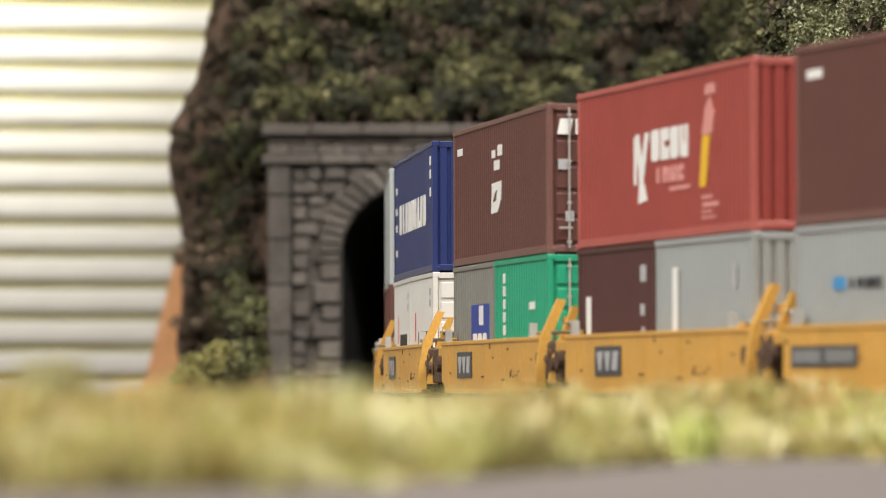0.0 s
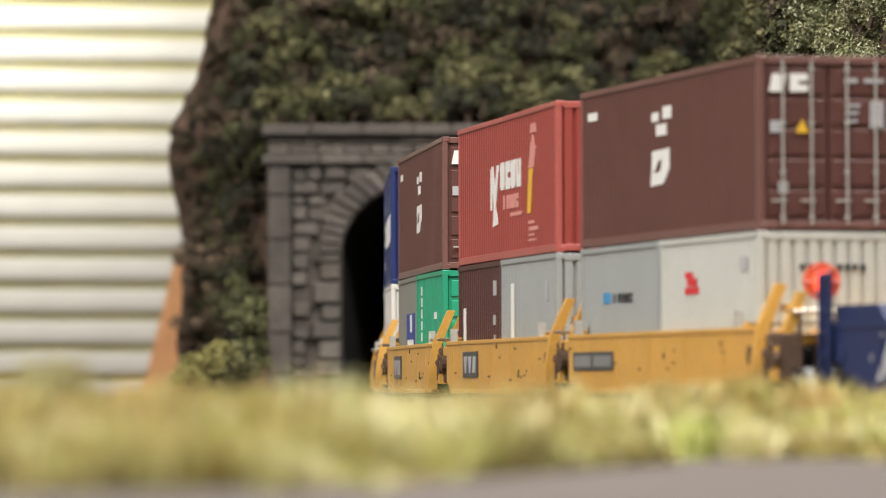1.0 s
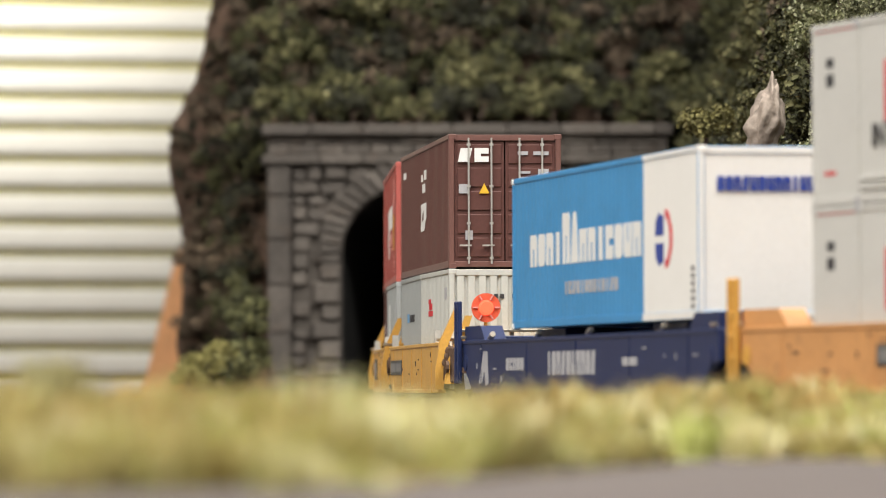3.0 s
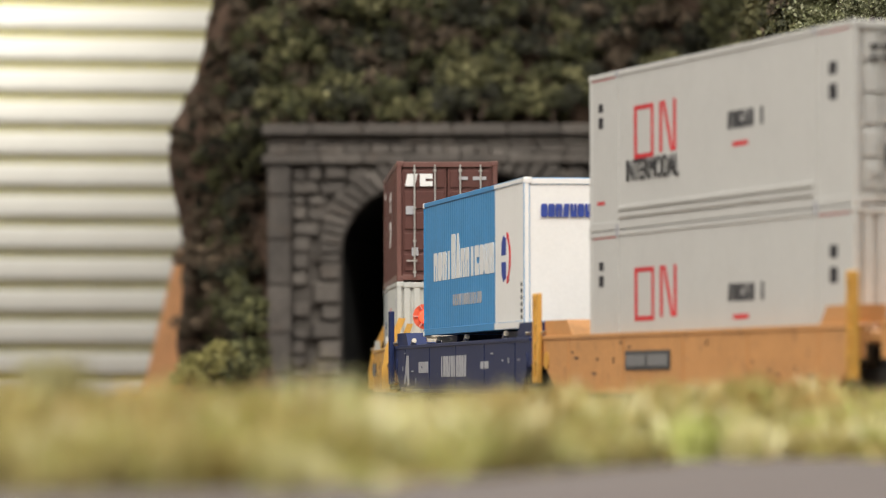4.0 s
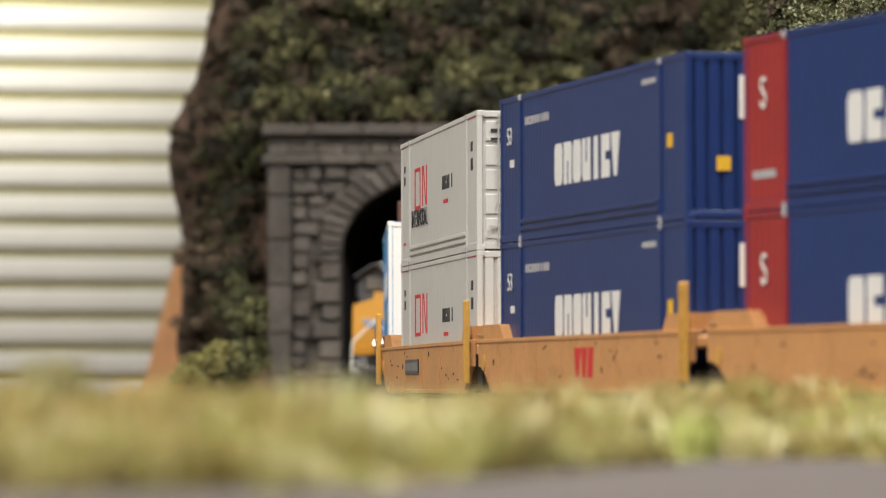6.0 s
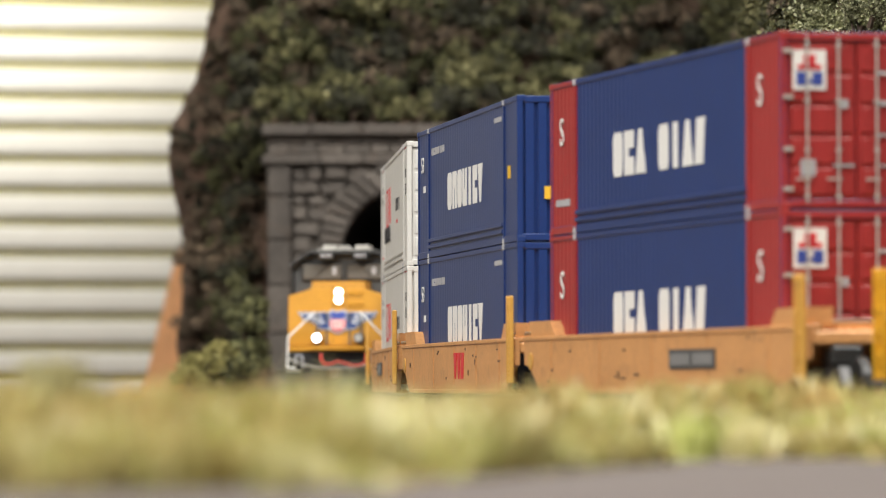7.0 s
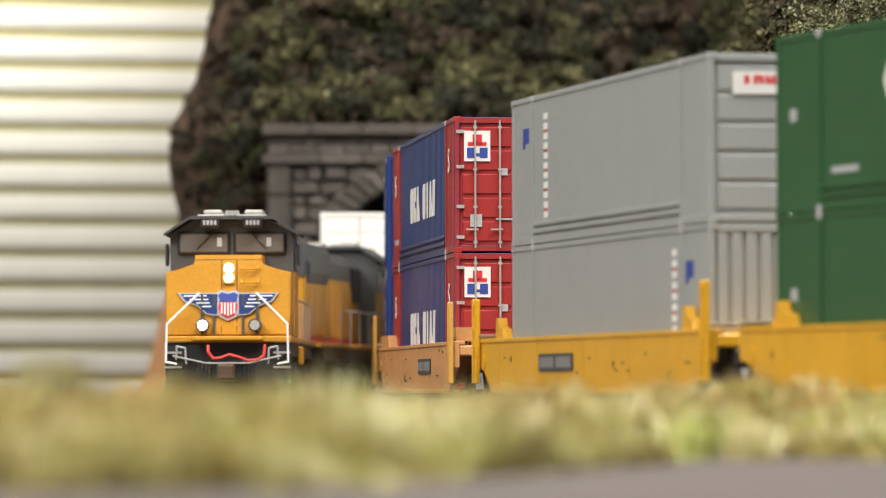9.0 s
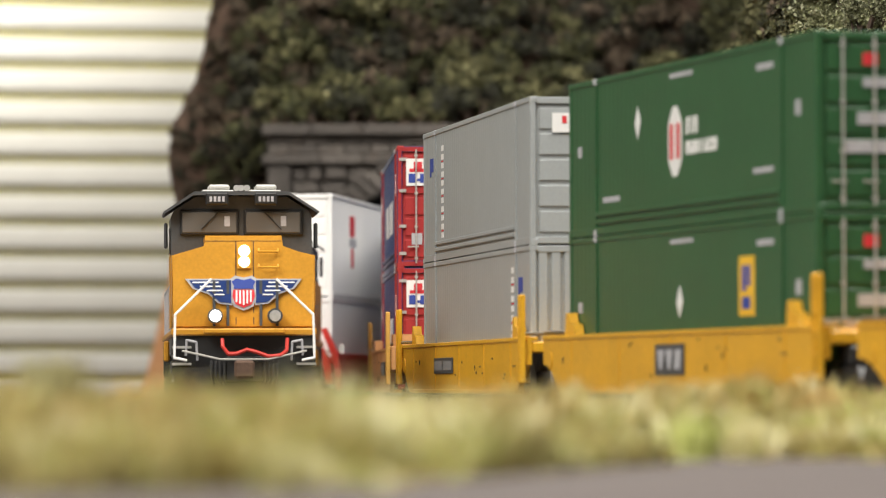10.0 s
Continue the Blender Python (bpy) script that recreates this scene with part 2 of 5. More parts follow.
# ---- room ----
def build_room():
    def slab(name, x0, x1, y0, y1, z0, z1, mat, label):
        bm = bmesh.new()
        box(bm, x0 / K, x1 / K, y0 / K, y1 / K, z0 / K, z1 / K)
        tagged(part(name, bm, mat), label, "room", kind="structure")
    slab("floor", -4, 4, -3, 5.5, -1.3, -1.2, "plaster", "plain pale floor of the room")
    slab("ceiling", -4, 4, -3, 5.5, 1.9, 2.0, "plaster", "plain cream ceiling of the room")
    slab("wall_west", -4.1, -4, -3, 5.5, -1.2, 1.9, "plaster", "plain cream plaster room wall")
    slab("wall_east", 4, 4.1, -3, 5.5, -1.2, 1.9, "plaster", "plain cream plaster room wall")
    slab("wall_south", -4, 4, -3.1, -3, -1.2, 1.9, "plaster", "plain cream plaster room wall")
    slab("wall_north", -4, 4, 5.4, 5.5, -1.2, 1.9, "plaster", "plain cream plaster room wall")
    slab("baseboard", -0.98, 1.78, -0.74, 4.4, -1.2, GROUND * K - 0.004, "wood", "plain wooden bench that carries the model railway")
    # slatted metal shutter on the north wall
    root = thing("shutter", "white enamelled metal shutter with horizontal slats", "shutter", kind="structure")
    bm = bmesh.new()
    box(bm, -150, 10, 438, 441, -100, 140)
    part("backing", bm, "slat_gap", root)
    bm = bmesh.new()
    pitch = 2.507
    prof = []
    for i in range(9):
        a = i / 8
        prof.append((-0.1 * math.sin(math.pi * a) ** 0.5, (a - 0.5) * pitch * 0.77))
    vs = [[bm.verts.new((x, 437.6 + y, z)) for y, z in prof] for x in (-150, 10)]
    for i in range(8):
        bm.faces.new((vs[0][i], vs[1][i], vs[1][i + 1], vs[0][i + 1]))
    bm.faces.new((vs[0][0], vs[0][8], vs[1][8], vs[1][0]))
    first = part("slat", bm, "slat", root, smooth=True)
    z0 = 30.06
    first.location.z = z0 * K
    for i in range(-40, 60):
        if i:
            ob = first.copy()
            scene.collection.objects.link(ob)
            ob.location.z = (z0 - i * pitch) * K
    # the shutter stands a little askew to the wall
    pivot = Matrix.Translation(Vector((-28, 437.6, 0)) * K)
    root.matrix_world = pivot @ Matrix.Rotation(math.radians(12), 4, "Z") @ pivot.inverted()
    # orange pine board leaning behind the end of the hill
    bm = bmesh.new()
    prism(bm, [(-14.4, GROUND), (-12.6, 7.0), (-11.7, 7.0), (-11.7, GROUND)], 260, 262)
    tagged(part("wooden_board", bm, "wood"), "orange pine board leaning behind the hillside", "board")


# ---- ground and track ----


def build_ground():
    bm = bmesh.new()
    bmesh.ops.create_grid(bm, x_segments=60, y_segments=90, size=1)
    for v in bm.verts:
        v.co = Vector((35 + v.co.x * 125, 160 + v.co.y * 230, 0))
        v.co.z = GROUND + 0.06 * noise.noise(v.co * 0.15)
    tagged(part("ground", bm, "road", smooth=True), "grey-brown earth base of the model railway", "ground", kind="structure")
    for name, at, a0, a1 in (("track_bed_main", main_at, -150, 215), ("track_bed_side", side_at, -90, 280)):
        bm = bmesh.new()
        rows = []
        for i in range(121):
            a = a0 + (a1 - a0) * i / 120
            p, q = at(a - 0.3), at(a + 0.3)
            n = Vector((-(q - p).y, (q - p).x, 0)).normalized()
            c = (p + q) / 2
            rows.append([bm.verts.new(c + n * u + Vector((0, 0, z))) for u, z in ((-2.7, -0.5), (-1.7, -0.2), (1.7, -0.2), (2.7, -0.5))])
        for r1, r2 in zip(rows, rows[1:]):
            for i in range(3):
                bm.faces.new((r1[i], r1[i + 1], r2[i + 1], r2[i]))
        bmesh.ops.recalc_face_normals(bm, faces=bm.faces)
        tagged(part(name, bm, "ballast"), "grey ballast bed under the rails", "track bed", kind="structure")
        track = thing("railway_track", "weathered rails on dark wooden ties", "track", "railway lines", "structure")
        for off in (-0.75, 0.75):
            bm = bmesh.new()
            rows = []
            for i in range(181):
                a = a0 + (a1 - a0) * i / 180
                p, q = at(a - 0.3), at(a + 0.3)
                n = Vector((-(q - p).y, (q - p).x, 0)).normalized()
                c = (p + q) / 2 + n * off
                rows.append([bm.verts.new(c + n * u + Vector((0, 0, z))) for u, z in ((-0.07, -0.16), (-0.035, -0.04), (-0.04, 0), (0.04, 0), (0.035, -0.04), (0.07, -0.16))])
            for r1, r2 in zip(rows, rows[1:]):
                for i in range(5):
                    bm.faces.new((r1[i], r1[i + 1], r2[i + 1], r2[i]))
            bmesh.ops.recalc_face_normals(bm, faces=bm.faces)
            part("rail", bm, "rail", track)
        bm = bmesh.new()
        a = a0
        while a < a1:
            p, q = at(a - 0.3), at(a + 0.3)
            m = Matrix.Translation((p + q) / 2 + Vector((0, 0, -0.22))) @ Matrix.Rotation(math.atan2((q - p).y, (q - p).x), 4, "Z") @ Matrix.Diagonal((0.24, 2.6, 0.12, 1))
            bmesh.ops.create_cube(bm, size=1, matrix=m)
            a += 0.75
        tagged(part("ties", bm, "tie", track), kind="stuff")


# ---- tunnel portal ----
PX, PY = 0.92, 200.0
HALF, SPRING, RISE, TOP = 4.6, 5.35, 2.95, 10.05


def arch_z(x, grow=0.0):
    u = min(1.0, abs(x) / (HALF + grow))
    return SPRING + (RISE + grow) * math.sqrt(max(0.0, 1 - u * u))


def stone(bm, poly, depth, rng):
    """One dressed stone: a polygon in x, z with a rounded, uneven face."""
    cx = sum(p[0] for p in poly) / len(poly)
    cz = sum(p[1] for p in poly) / len(poly)
    back = [bm.verts.new((x, PY + 0.1, z)) for x, z in poly]
    mid = [bm.verts.new((x, PY - depth * 0.6, z)) for x, z in poly]
    front = [bm.verts.new((cx + (x - cx) * 0.8, PY - depth * rng.uniform(0.85, 1.15), cz + (z - cz) * 0.75)) for x, z in poly]
    n = len(poly)
    for a, b in ((back, mid), (mid, front)):
        for i in range(n):
            j = (i + 1) % n
            bm.faces.new((a[i], a[j], b[j], b[i]))
    bm.faces.new(front)
    bmesh.ops.recalc_face_normals(bm, faces=bm.faces)


def build_portal():
    rng = random.Random(5)
    root = thing("tunnel_portal", "dark grey cut-stone double-track tunnel portal with arch", "tunnel portal", kind="structure")
    L, R = PX - 7.3, PX + 7.3
    bm = bmesh.new()
    n = 28
    pts = [(-HALF, -0.6)] + [(-HALF * math.cos(math.pi * i / n), SPRING + RISE * math.sin(math.pi * i / n)) for i in range(n + 1)] + [(HALF, -0.6)]
    # wall face in strips above and beside the opening
    for (xa, za), (xb, zb) in zip(pts[1:-2], pts[2:-1]):
        prism(bm, [(PX + xa, za), (PX + xb, zb), (PX + xb, TOP - 0.4), (PX + xa, TOP - 0.4)], PY, PY + 1.5)
    box(bm, L, PX - HALF, PY, PY + 1.5, -0.6, TOP - 0.4)
    box(bm, PX + HALF, R, PY, PY + 1.5, -0.6, TOP - 0.4)
    part("core", bm, "mortar", root)

    def lay(poly, depth, name="stone"):
        b = bmesh.new()
        stone(b, poly, depth, rng)
        part(name, b, "stone", root)

    # coping, frieze and ledge
    for z0, z1, dep, over, w in ((TOP - 0.42, TOP, 0.55, 0.2, 1.7), (8.95, 9.3, 0.2, 0.0, 0.9), (9.3, TOP - 0.42, 0.24, 0.0, 1.1), (8.58, 8.95, 0.5, 0.2, 1.9)):
        x = L - over
        while x < R + over - 0.2:
            ww = min(w * rng.uniform(0.8, 1.2), R + over - x)
            b = bmesh.new()
            box(b, x, x + ww - 0.03, PY - dep * rng.uniform(0.94, 1.06), PY + 1.3, z0, z1 - 0.02, 0.05)
            part("coping_stone", b, "stone", root)
            x += ww
    # corner pilasters of large blocks
    for x0 in (L, R - 0.85):
        z = -0.6
        while z < 8.5:
            h = min(rng.uniform(1.5, 1.75), 8.56 - z)
            b = bmesh.new()
            box(b, x0, x0 + 0.85, PY - 0.36, PY + 0.3, z, z + h - 0.04, 0.06)
            part("pilaster_block", b, "stone", root)
            z += h
    # jamb blocks
    for sgn in (-1, 1):
        z, k = -0.6, 0
        while z < SPRING - 0.2:
            h = min(rng.uniform(0.55, 0.95), SPRING - z)
            w = rng.uniform(0.7, 0.95) if k % 2 else rng.uniform(0.9, 1.15)
            xa, xb = PX + sgn * HALF, PX + sgn * (HALF + w)
            lay([(min(xa, xb) + 0.03, z + 0.03), (max(xa, xb) - 0.03, z + 0.03), (max(xa, xb) - 0.03, z + h - 0.03), (min(xa, xb) + 0.03, z + h - 0.03)], 0.4, "jamb_block")
            z, k = z + h, k + 1
    # voussoirs
    N = 31
    for i in range(N):
        a0, a1 = math.pi * (i + 0.04) / N, math.pi * (i + 0.96) / N
        g = rng.uniform(0.85, 1.1)
        poly = [(PX - HALF * math.cos(a0), SPRING + RISE * math.sin(a0)), (PX - (HALF + g) * math.cos(a0), SPRING + (RISE + g) * math.sin(a0)),
                (PX - (HALF + g) * math.cos(a1), SPRING + (RISE + g) * math.sin(a1)), (PX - HALF * math.cos(a1), SPRING + RISE * math.sin(a1))]
        lay(poly, 0.42, "voussoir")
    # rubble courses between pilasters and arch
    z = -0.6
    while z < 8.5:
        h = min(rng.uniform(0.34, 0.66), 8.56 - z)
        x = L + 0.87
        while x < R - 0.9:
            w = rng.uniform(0.5, 1.1)
            if x + w > R - 0.87:
                w = R - 0.87 - x
            mx = x + w / 2 - PX
            blocked = abs(mx) - w / 2 < HALF + 1.1 and z + h / 2 < SPRING
            if not blocked and z + h / 2 >= SPRING:
                zz = arch_z(mx, 1.0) if abs(mx) < HALF + 1.0 else SPRING
                blocked = z + h * 0.4 < zz
            if not blocked and w > 0.25:
                jt = lambda: rng.uniform(0.0, 0.09)
                lay([(x + jt(), z + jt()), (x + w - jt(), z + jt()), (x + w - jt(), z + h - jt()), (x + w * 0.5, z + h - jt() * 0.5), (x + jt(), z + h - jt())], rng.uniform(0.2, 0.36))
            x += w
        z += h
    # lining, its near-black colour carrying the darkness of the bore
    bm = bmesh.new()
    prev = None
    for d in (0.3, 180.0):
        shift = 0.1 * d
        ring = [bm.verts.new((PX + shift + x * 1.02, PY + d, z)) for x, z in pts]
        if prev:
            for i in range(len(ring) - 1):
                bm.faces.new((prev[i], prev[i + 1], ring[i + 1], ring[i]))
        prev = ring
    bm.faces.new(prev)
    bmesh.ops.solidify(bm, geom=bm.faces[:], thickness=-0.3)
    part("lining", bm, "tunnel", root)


# ---- hillside ----
CONTOUR = [(-13, 330), (-10.4, 235), (-9.55, 206), (-7.2, 201.5), (8.2, 201.5), (8.6, 185), (7.9, 160), (7.4, 134), (7.9, 121), (10.5, 110), (16, 99), (26, 82), (44, 60), (75, 40)]


def hill_point(u, z):
    """A point on the hill's face: u along its foot (0..1), z up."""
    f = u * (len(CONTOUR) - 1)
    i = min(int(f), len(CONTOUR) - 2)
    a, b = Vector(CONTOUR[i]), Vector(CONTOUR[i + 1])
    p = a.lerp(b, f - i)
    d = (b - a).normalized()
    n = Vector((-d.y, d.x))
    j = i - 1 if f - i < 0.35 else i + 1 if f - i > 0.65 else i
    if j != i and 0 <= j < len(CONTOUR) - 1:
        e = (Vector(CONTOUR[j + 1]) - Vector(CONTOUR[j])).normalized()
        w = 0.5 * (1 - min(f - i, i + 1 - f) / 0.35)
        n = (n * (1 - w) + Vector((-e.y, e.x)) * w).normalized()
    lean = 0.02 + 0.2 * min(1.0, max(0.0, f - 2.1))
    over_door = 0.0
    if i == 3 and z > 9.5:
        over_door = -0.4
    q = p + n * (lean * max(0, z) + over_door)
    if i < 3:
        q.x += -0.55 * math.exp(-((z - 8.5) / 3.0) ** 2) + 0.2 * max(0, z - 10.5) - 0.1
    v = Vector((q.x, q.y, z))
    k = noise.noise(v * 0.22) * 1.1 + noise.noise(v * 0.8) * 0.4
    if i == 3 and z < 10.5:
        k = 0.6
    q = q + n * k * 0.6
    return Vector((q.x, q.y, z)), Vector((-n.x, -n.y, 0.25)).normalized()


def build_hill():
    bm = bmesh.new()
    NU, NZ = 208, 40
    grid = []
    for i in range(NU + 1):
        grid.append([bm.verts.new(hill_point(i / NU, -0.6 + 27.6 * j / NZ)[0]) for j in range(NZ + 1)])
    seg = NU / (len(CONTOUR) - 1)
    for i in range(NU):
        for j in range(NZ):
            c = (grid[i][j].co + grid[i + 1][j + 1].co) / 2
            if 3 * seg <= i < 4 * seg and c.z < 8.6 and abs(c.x - PX) < 5.5:
                continue
            bm.faces.new((grid[i][j], grid[i + 1][j], grid[i + 1][j + 1], grid[i][j + 1]))
    top = [g[NZ] for g in grid]
    far = [bm.verts.new((v.co.x + 30 if v.co.y > 150 else 90, max(v.co.y, 380) if v.co.y > 150 else v.co.y + 250, 27)) for v in top]
    for i in range(NU):
        bm.faces.new((top[i], top[i + 1], far[i + 1], far[i]))
    bmesh.ops.recalc_face_normals(bm, faces=bm.faces)
    tagged(part("hillside", bm, "cliff", smooth=True), "brown earth hillside behind the tracks, overgrown with shrubs", "hill", kind="structure")


def leaf_cloud(rng, n, rx, ry, rz, size, clumps=9):
    """Leaves in uneven clumps: one mesh of small bent quads."""
    verts, faces = [], []
    centres = []
    for _ in range(clumps):
        a, e, r = rng.uniform(0, 6.283), rng.uniform(-0.5, 1.4), rng.uniform(0.35, 0.85)
        centres.append((Vector((rx * r * math.cos(a) * math.cos(e), ry * r * math.sin(a) * math.cos(e), rz * r * math.sin(e))), rng.uniform(0.25, 0.5)))
    for _ in range(n):
        c, cr = rng.choice(centres)
        d = Vector((rng.gauss(0, 1), rng.gauss(0, 1), rng.gauss(0, 1))).normalized()
        rad = cr * rng.uniform(0.55, 1.1)
        p = c + Vector((d.x * rx * rad, d.y * ry * rad, d.z * rz * rad))
        nrm = (d + Vector((rng.gauss(0, 0.6), rng.gauss(0, 0.6), rng.gauss(0, 0.6) + 0.3))).normalized()
        t = nrm.orthogonal().normalized()
        t.rotate(Matrix.Rotation(rng.uniform(0, 6.283), 3, nrm))
        b = nrm.cross(t)
        s = size * rng.uniform(0.5, 1.3)
        k = len(verts)
        verts += [p - t * s, p + b * s * 0.6 + nrm * s * 0.15, p + t * s, p - b * s * 0.6 + nrm * s * 0.15]
        faces.append((k, k + 1, k + 2, k + 3))
    mesh = bpy.data.meshes.new("crown")
    mesh.from_pydata([tuple(v * K) for v in verts], [], faces)
    return mesh


def make_shrub(rng, mat, n, rx, ry, rz, size, label, group, category="shrub"):
    root = thing("shrub", label, category, group)
    mesh = leaf_cloud(rng, n, rx, ry, rz, size)
    mesh.materials.append(M[mat])
    link_mesh("crown", mesh, root)
    bm = bmesh.new()
    rod(bm, (0, 0, -rz * 1.0), (0, 0, rz * 0.2), 0.09, 6, 0.04)
    for _ in range(6):
        a = rng.uniform(0, 6.283)
        rod(bm, (0, 0, rng.uniform(-0.6, 0) * rz), (math.cos(a) * rx * 0.6, math.sin(a) * ry * 0.6, rng.uniform(0.1, 0.6) * rz), 0.045, 5, 0.015)
    part("stem", bm, "bark", root)
    return root


def place(ob, p, rng, scale=1.0):
    ob.scale = (scale, scale, scale)
    m = Matrix.Translation(Vector(p) * K) @ Euler((rng.uniform(-0.3, 0.3), rng.uniform(-0.3, 0.3), rng.uniform(0, 6.283))).to_matrix().to_4x4()
    ob.matrix_basis = m @ Matrix.Diagonal((scale, scale, scale, 1))


def joined(name, items, label):
    """Many leaf clumps as one mesh: items are (mesh, matrix)."""
    vs, fs, mi, mats, base = [], [], [], [], 0
    for mesh, m in items:
        n = len(mesh.vertices)
        co = np.empty(n * 3, np.float32)
        mesh.vertices.foreach_get("co", co)
        a = np.array(m)
        vs.append(co.reshape(-1, 3) @ a[:3, :3].T + a[:3, 3])
        fi = np.empty(len(mesh.loops), np.int32)
        mesh.loops.foreach_get("vertex_index", fi)
        fs.append(fi.reshape(-1, 4) + base)
        base += n
        mat = mesh.materials[0]
        if mat not in mats:
            mats.append(mat)
        mi.append(np.full(len(fi) // 4, mats.index(mat), np.int32))
    out = bpy.data.meshes.new(name)
    out.from_pydata(np.concatenate(vs).tolist(), [], np.concatenate(fs).tolist())
    for mat in mats:
        out.materials.append(mat)
    out.polygons.foreach_set("material_index", np.concatenate(mi))
    tagged(link_mesh(name, out), label, "foliage", kind="stuff")


def build_shrubs():
    rng = random.Random(11)
    kinds = []
    for mat, lab, k in (("leaf", "olive green model foliage clump on the hillside", 3), ("leaf_dark", "dark green model foliage clump on the hillside", 3), ("leaf_brown", "brownish dry model foliage clump on the hillside", 2), ("leaf_pale", "pale olive model foliage clump on the hillside", 2)):
        for _ in range(k):
            kinds.append(make_shrub(rng, mat, 800, rng.uniform(0.8, 1.4), rng.uniform(0.9, 1.3), rng.uniform(0.7, 1.1), 0.115, lab, "foliage on the hillside"))
    used, cloud = set(), []

    def put(p, pool, s, single=True):
        k = rng.choice(pool)
        if not single:
            m = Matrix.Translation(Vector(p) * K) @ Euler((rng.uniform(-0.3, 0.3), rng.uniform(-0.3, 0.3), rng.uniform(0, 6.283))).to_matrix().to_4x4() @ Matrix.Scale(s, 4)
            cloud.append((kinds[k].children[0].data, m))
            return
        if k in used:
            ob = copy_thing(kinds[k], Matrix.Identity(4))
        else:
            ob, _ = kinds[k], used.add(k)
        place(ob, p, rng, s)

    # over the portal, left of it and on the slope to its side
    seg = 1 / (len(CONTOUR) - 1)
    for u0, u1, z0, z1, n, pool, lo, hi, single in ((3.0, 4.0, 10.6, 16.5, 290, None, 0.5, 1.05, False), (2.5, 3.0, 0.2, 16.5, 60, [3, 4, 6, 7, 5, 0], 0.5, 0.95, True), (2.3, 2.9, 0.0, 16.5, 140, [3, 6, 6, 7, 7, 0], 0.3, 0.55, False),
                                                    (3.9, 5.1, 4.0, 16.0, 200, None, 0.55, 1.05, False), (5.0, 7.4, 4.0, 13.5, 230, None, 0.5, 0.95, False)):
        for _ in range(n):
            p, nn = hill_point(rng.uniform(u0, u1) * seg, rng.uniform(z0, z1))
            tone = noise.noise(Vector((p.x * 0.35, p.y * 0.05, p.z * 0.35))) + rng.gauss(0, 0.17) + (0.24 if u0 > 3.5 else 0.0)
            use = pool or ([8, 9, 0] if tone > 0.2 else [0, 1, 2, 7] if tone > 0.02 else [3, 4, 5, 6] if tone > -0.3 else [6, 7, 3])
            put(p + nn * (rng.uniform(0.0, 0.5) + (0.5 if tone > 0.08 else 0.0)), use, rng.uniform(lo, hi), single)
    # small dry growth on the bare end of the hill
    for _ in range(300):
        p, nn = hill_point(rng.uniform(2.1, 2.5) * seg, rng.uniform(0.0, 16.5))
        put(p + nn * 0.05, [6, 7, 6, 3], rng.uniform(0.14, 0.3), False)
    for x in np.arange(-7.2, 9, 0.8):
        put(Vector((x, 200.6, TOP + rng.uniform(0.4, 0.9))), [0, 1, 2, 3, 4, 8, 9], rng.uniform(0.6, 0.9))
    for k in range(len(kinds)):
        if k not in used:
            p, nn = hill_point((3.1 + 0.08 * k) * seg, 11.5)
            put(p + nn * 0.3, [k], 0.9)
    joined("hillside_foliage", cloud, "dense olive and dark green model foliage over the hillside")
    # near slope, with finer, brighter leaves
    near = [make_shrub(rng, "leaf_bright", 2600, 0.9, 0.9, 0.8, 0.05, "fine grey-green model foliage on the near slope", "foliage on the near slope") for _ in range(3)]
    first = [True] * 3
    for _ in range(95):
        p, n = hill_point(rng.uniform(7.2, 10.7) * seg, rng.uniform(2.5, 12))
        k = rng.randrange(3)
        ob = near[k] if first[k] else copy_thing(near[k], Matrix.Identity(4))
        first[k] = False
        place(ob, p + n * rng.uniform(0.3, 0.7), rng, rng.uniform(0.6, 1.0))
    cloud = []
    for _ in range(140):
        p, n = hill_point(rng.uniform(7.0, 9.7) * seg, rng.uniform(3.5, 11.5))
        m = Matrix.Translation((p + n * rng.uniform(0.0, 0.35)) * K) @ Euler((rng.uniform(-0.3, 0.3), rng.uniform(-0.3, 0.3), rng.uniform(0, 6.283))).to_matrix().to_4x4() @ Matrix.Scale(rng.uniform(0.7, 1.15), 4)
        cloud.append((near[rng.randrange(3)].children[0].data, m))
    joined("near_slope_foliage", cloud, "fine grey-green model foliage covering the near slope")
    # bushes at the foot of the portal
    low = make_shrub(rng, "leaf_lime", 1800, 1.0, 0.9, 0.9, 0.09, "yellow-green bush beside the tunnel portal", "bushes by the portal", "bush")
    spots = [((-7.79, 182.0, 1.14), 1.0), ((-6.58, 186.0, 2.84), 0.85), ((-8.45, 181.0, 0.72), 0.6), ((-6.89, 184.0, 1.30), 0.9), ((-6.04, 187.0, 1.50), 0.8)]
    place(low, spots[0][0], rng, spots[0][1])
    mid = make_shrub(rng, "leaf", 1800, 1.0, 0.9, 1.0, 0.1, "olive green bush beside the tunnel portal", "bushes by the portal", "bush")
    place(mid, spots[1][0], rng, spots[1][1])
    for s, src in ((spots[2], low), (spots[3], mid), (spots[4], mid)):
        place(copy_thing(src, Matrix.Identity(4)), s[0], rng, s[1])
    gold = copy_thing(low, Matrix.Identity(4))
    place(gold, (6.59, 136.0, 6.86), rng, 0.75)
    # pale rock showing through
    bm = bmesh.new()
    bmesh.ops.create_icosphere(bm, subdivisions=4, radius=1)
    for v in bm.verts:
        v.co = Vector((v.co.x * (0.36 - 0.2 * v.co.z) - 0.12 * (1 - v.co.z), v.co.y * 0.6, v.co.z * 0.8)) * (1 + 0.35 * noise.noise(v.co * 2.2) + 0.12 * noise.noise(v.co * 7))
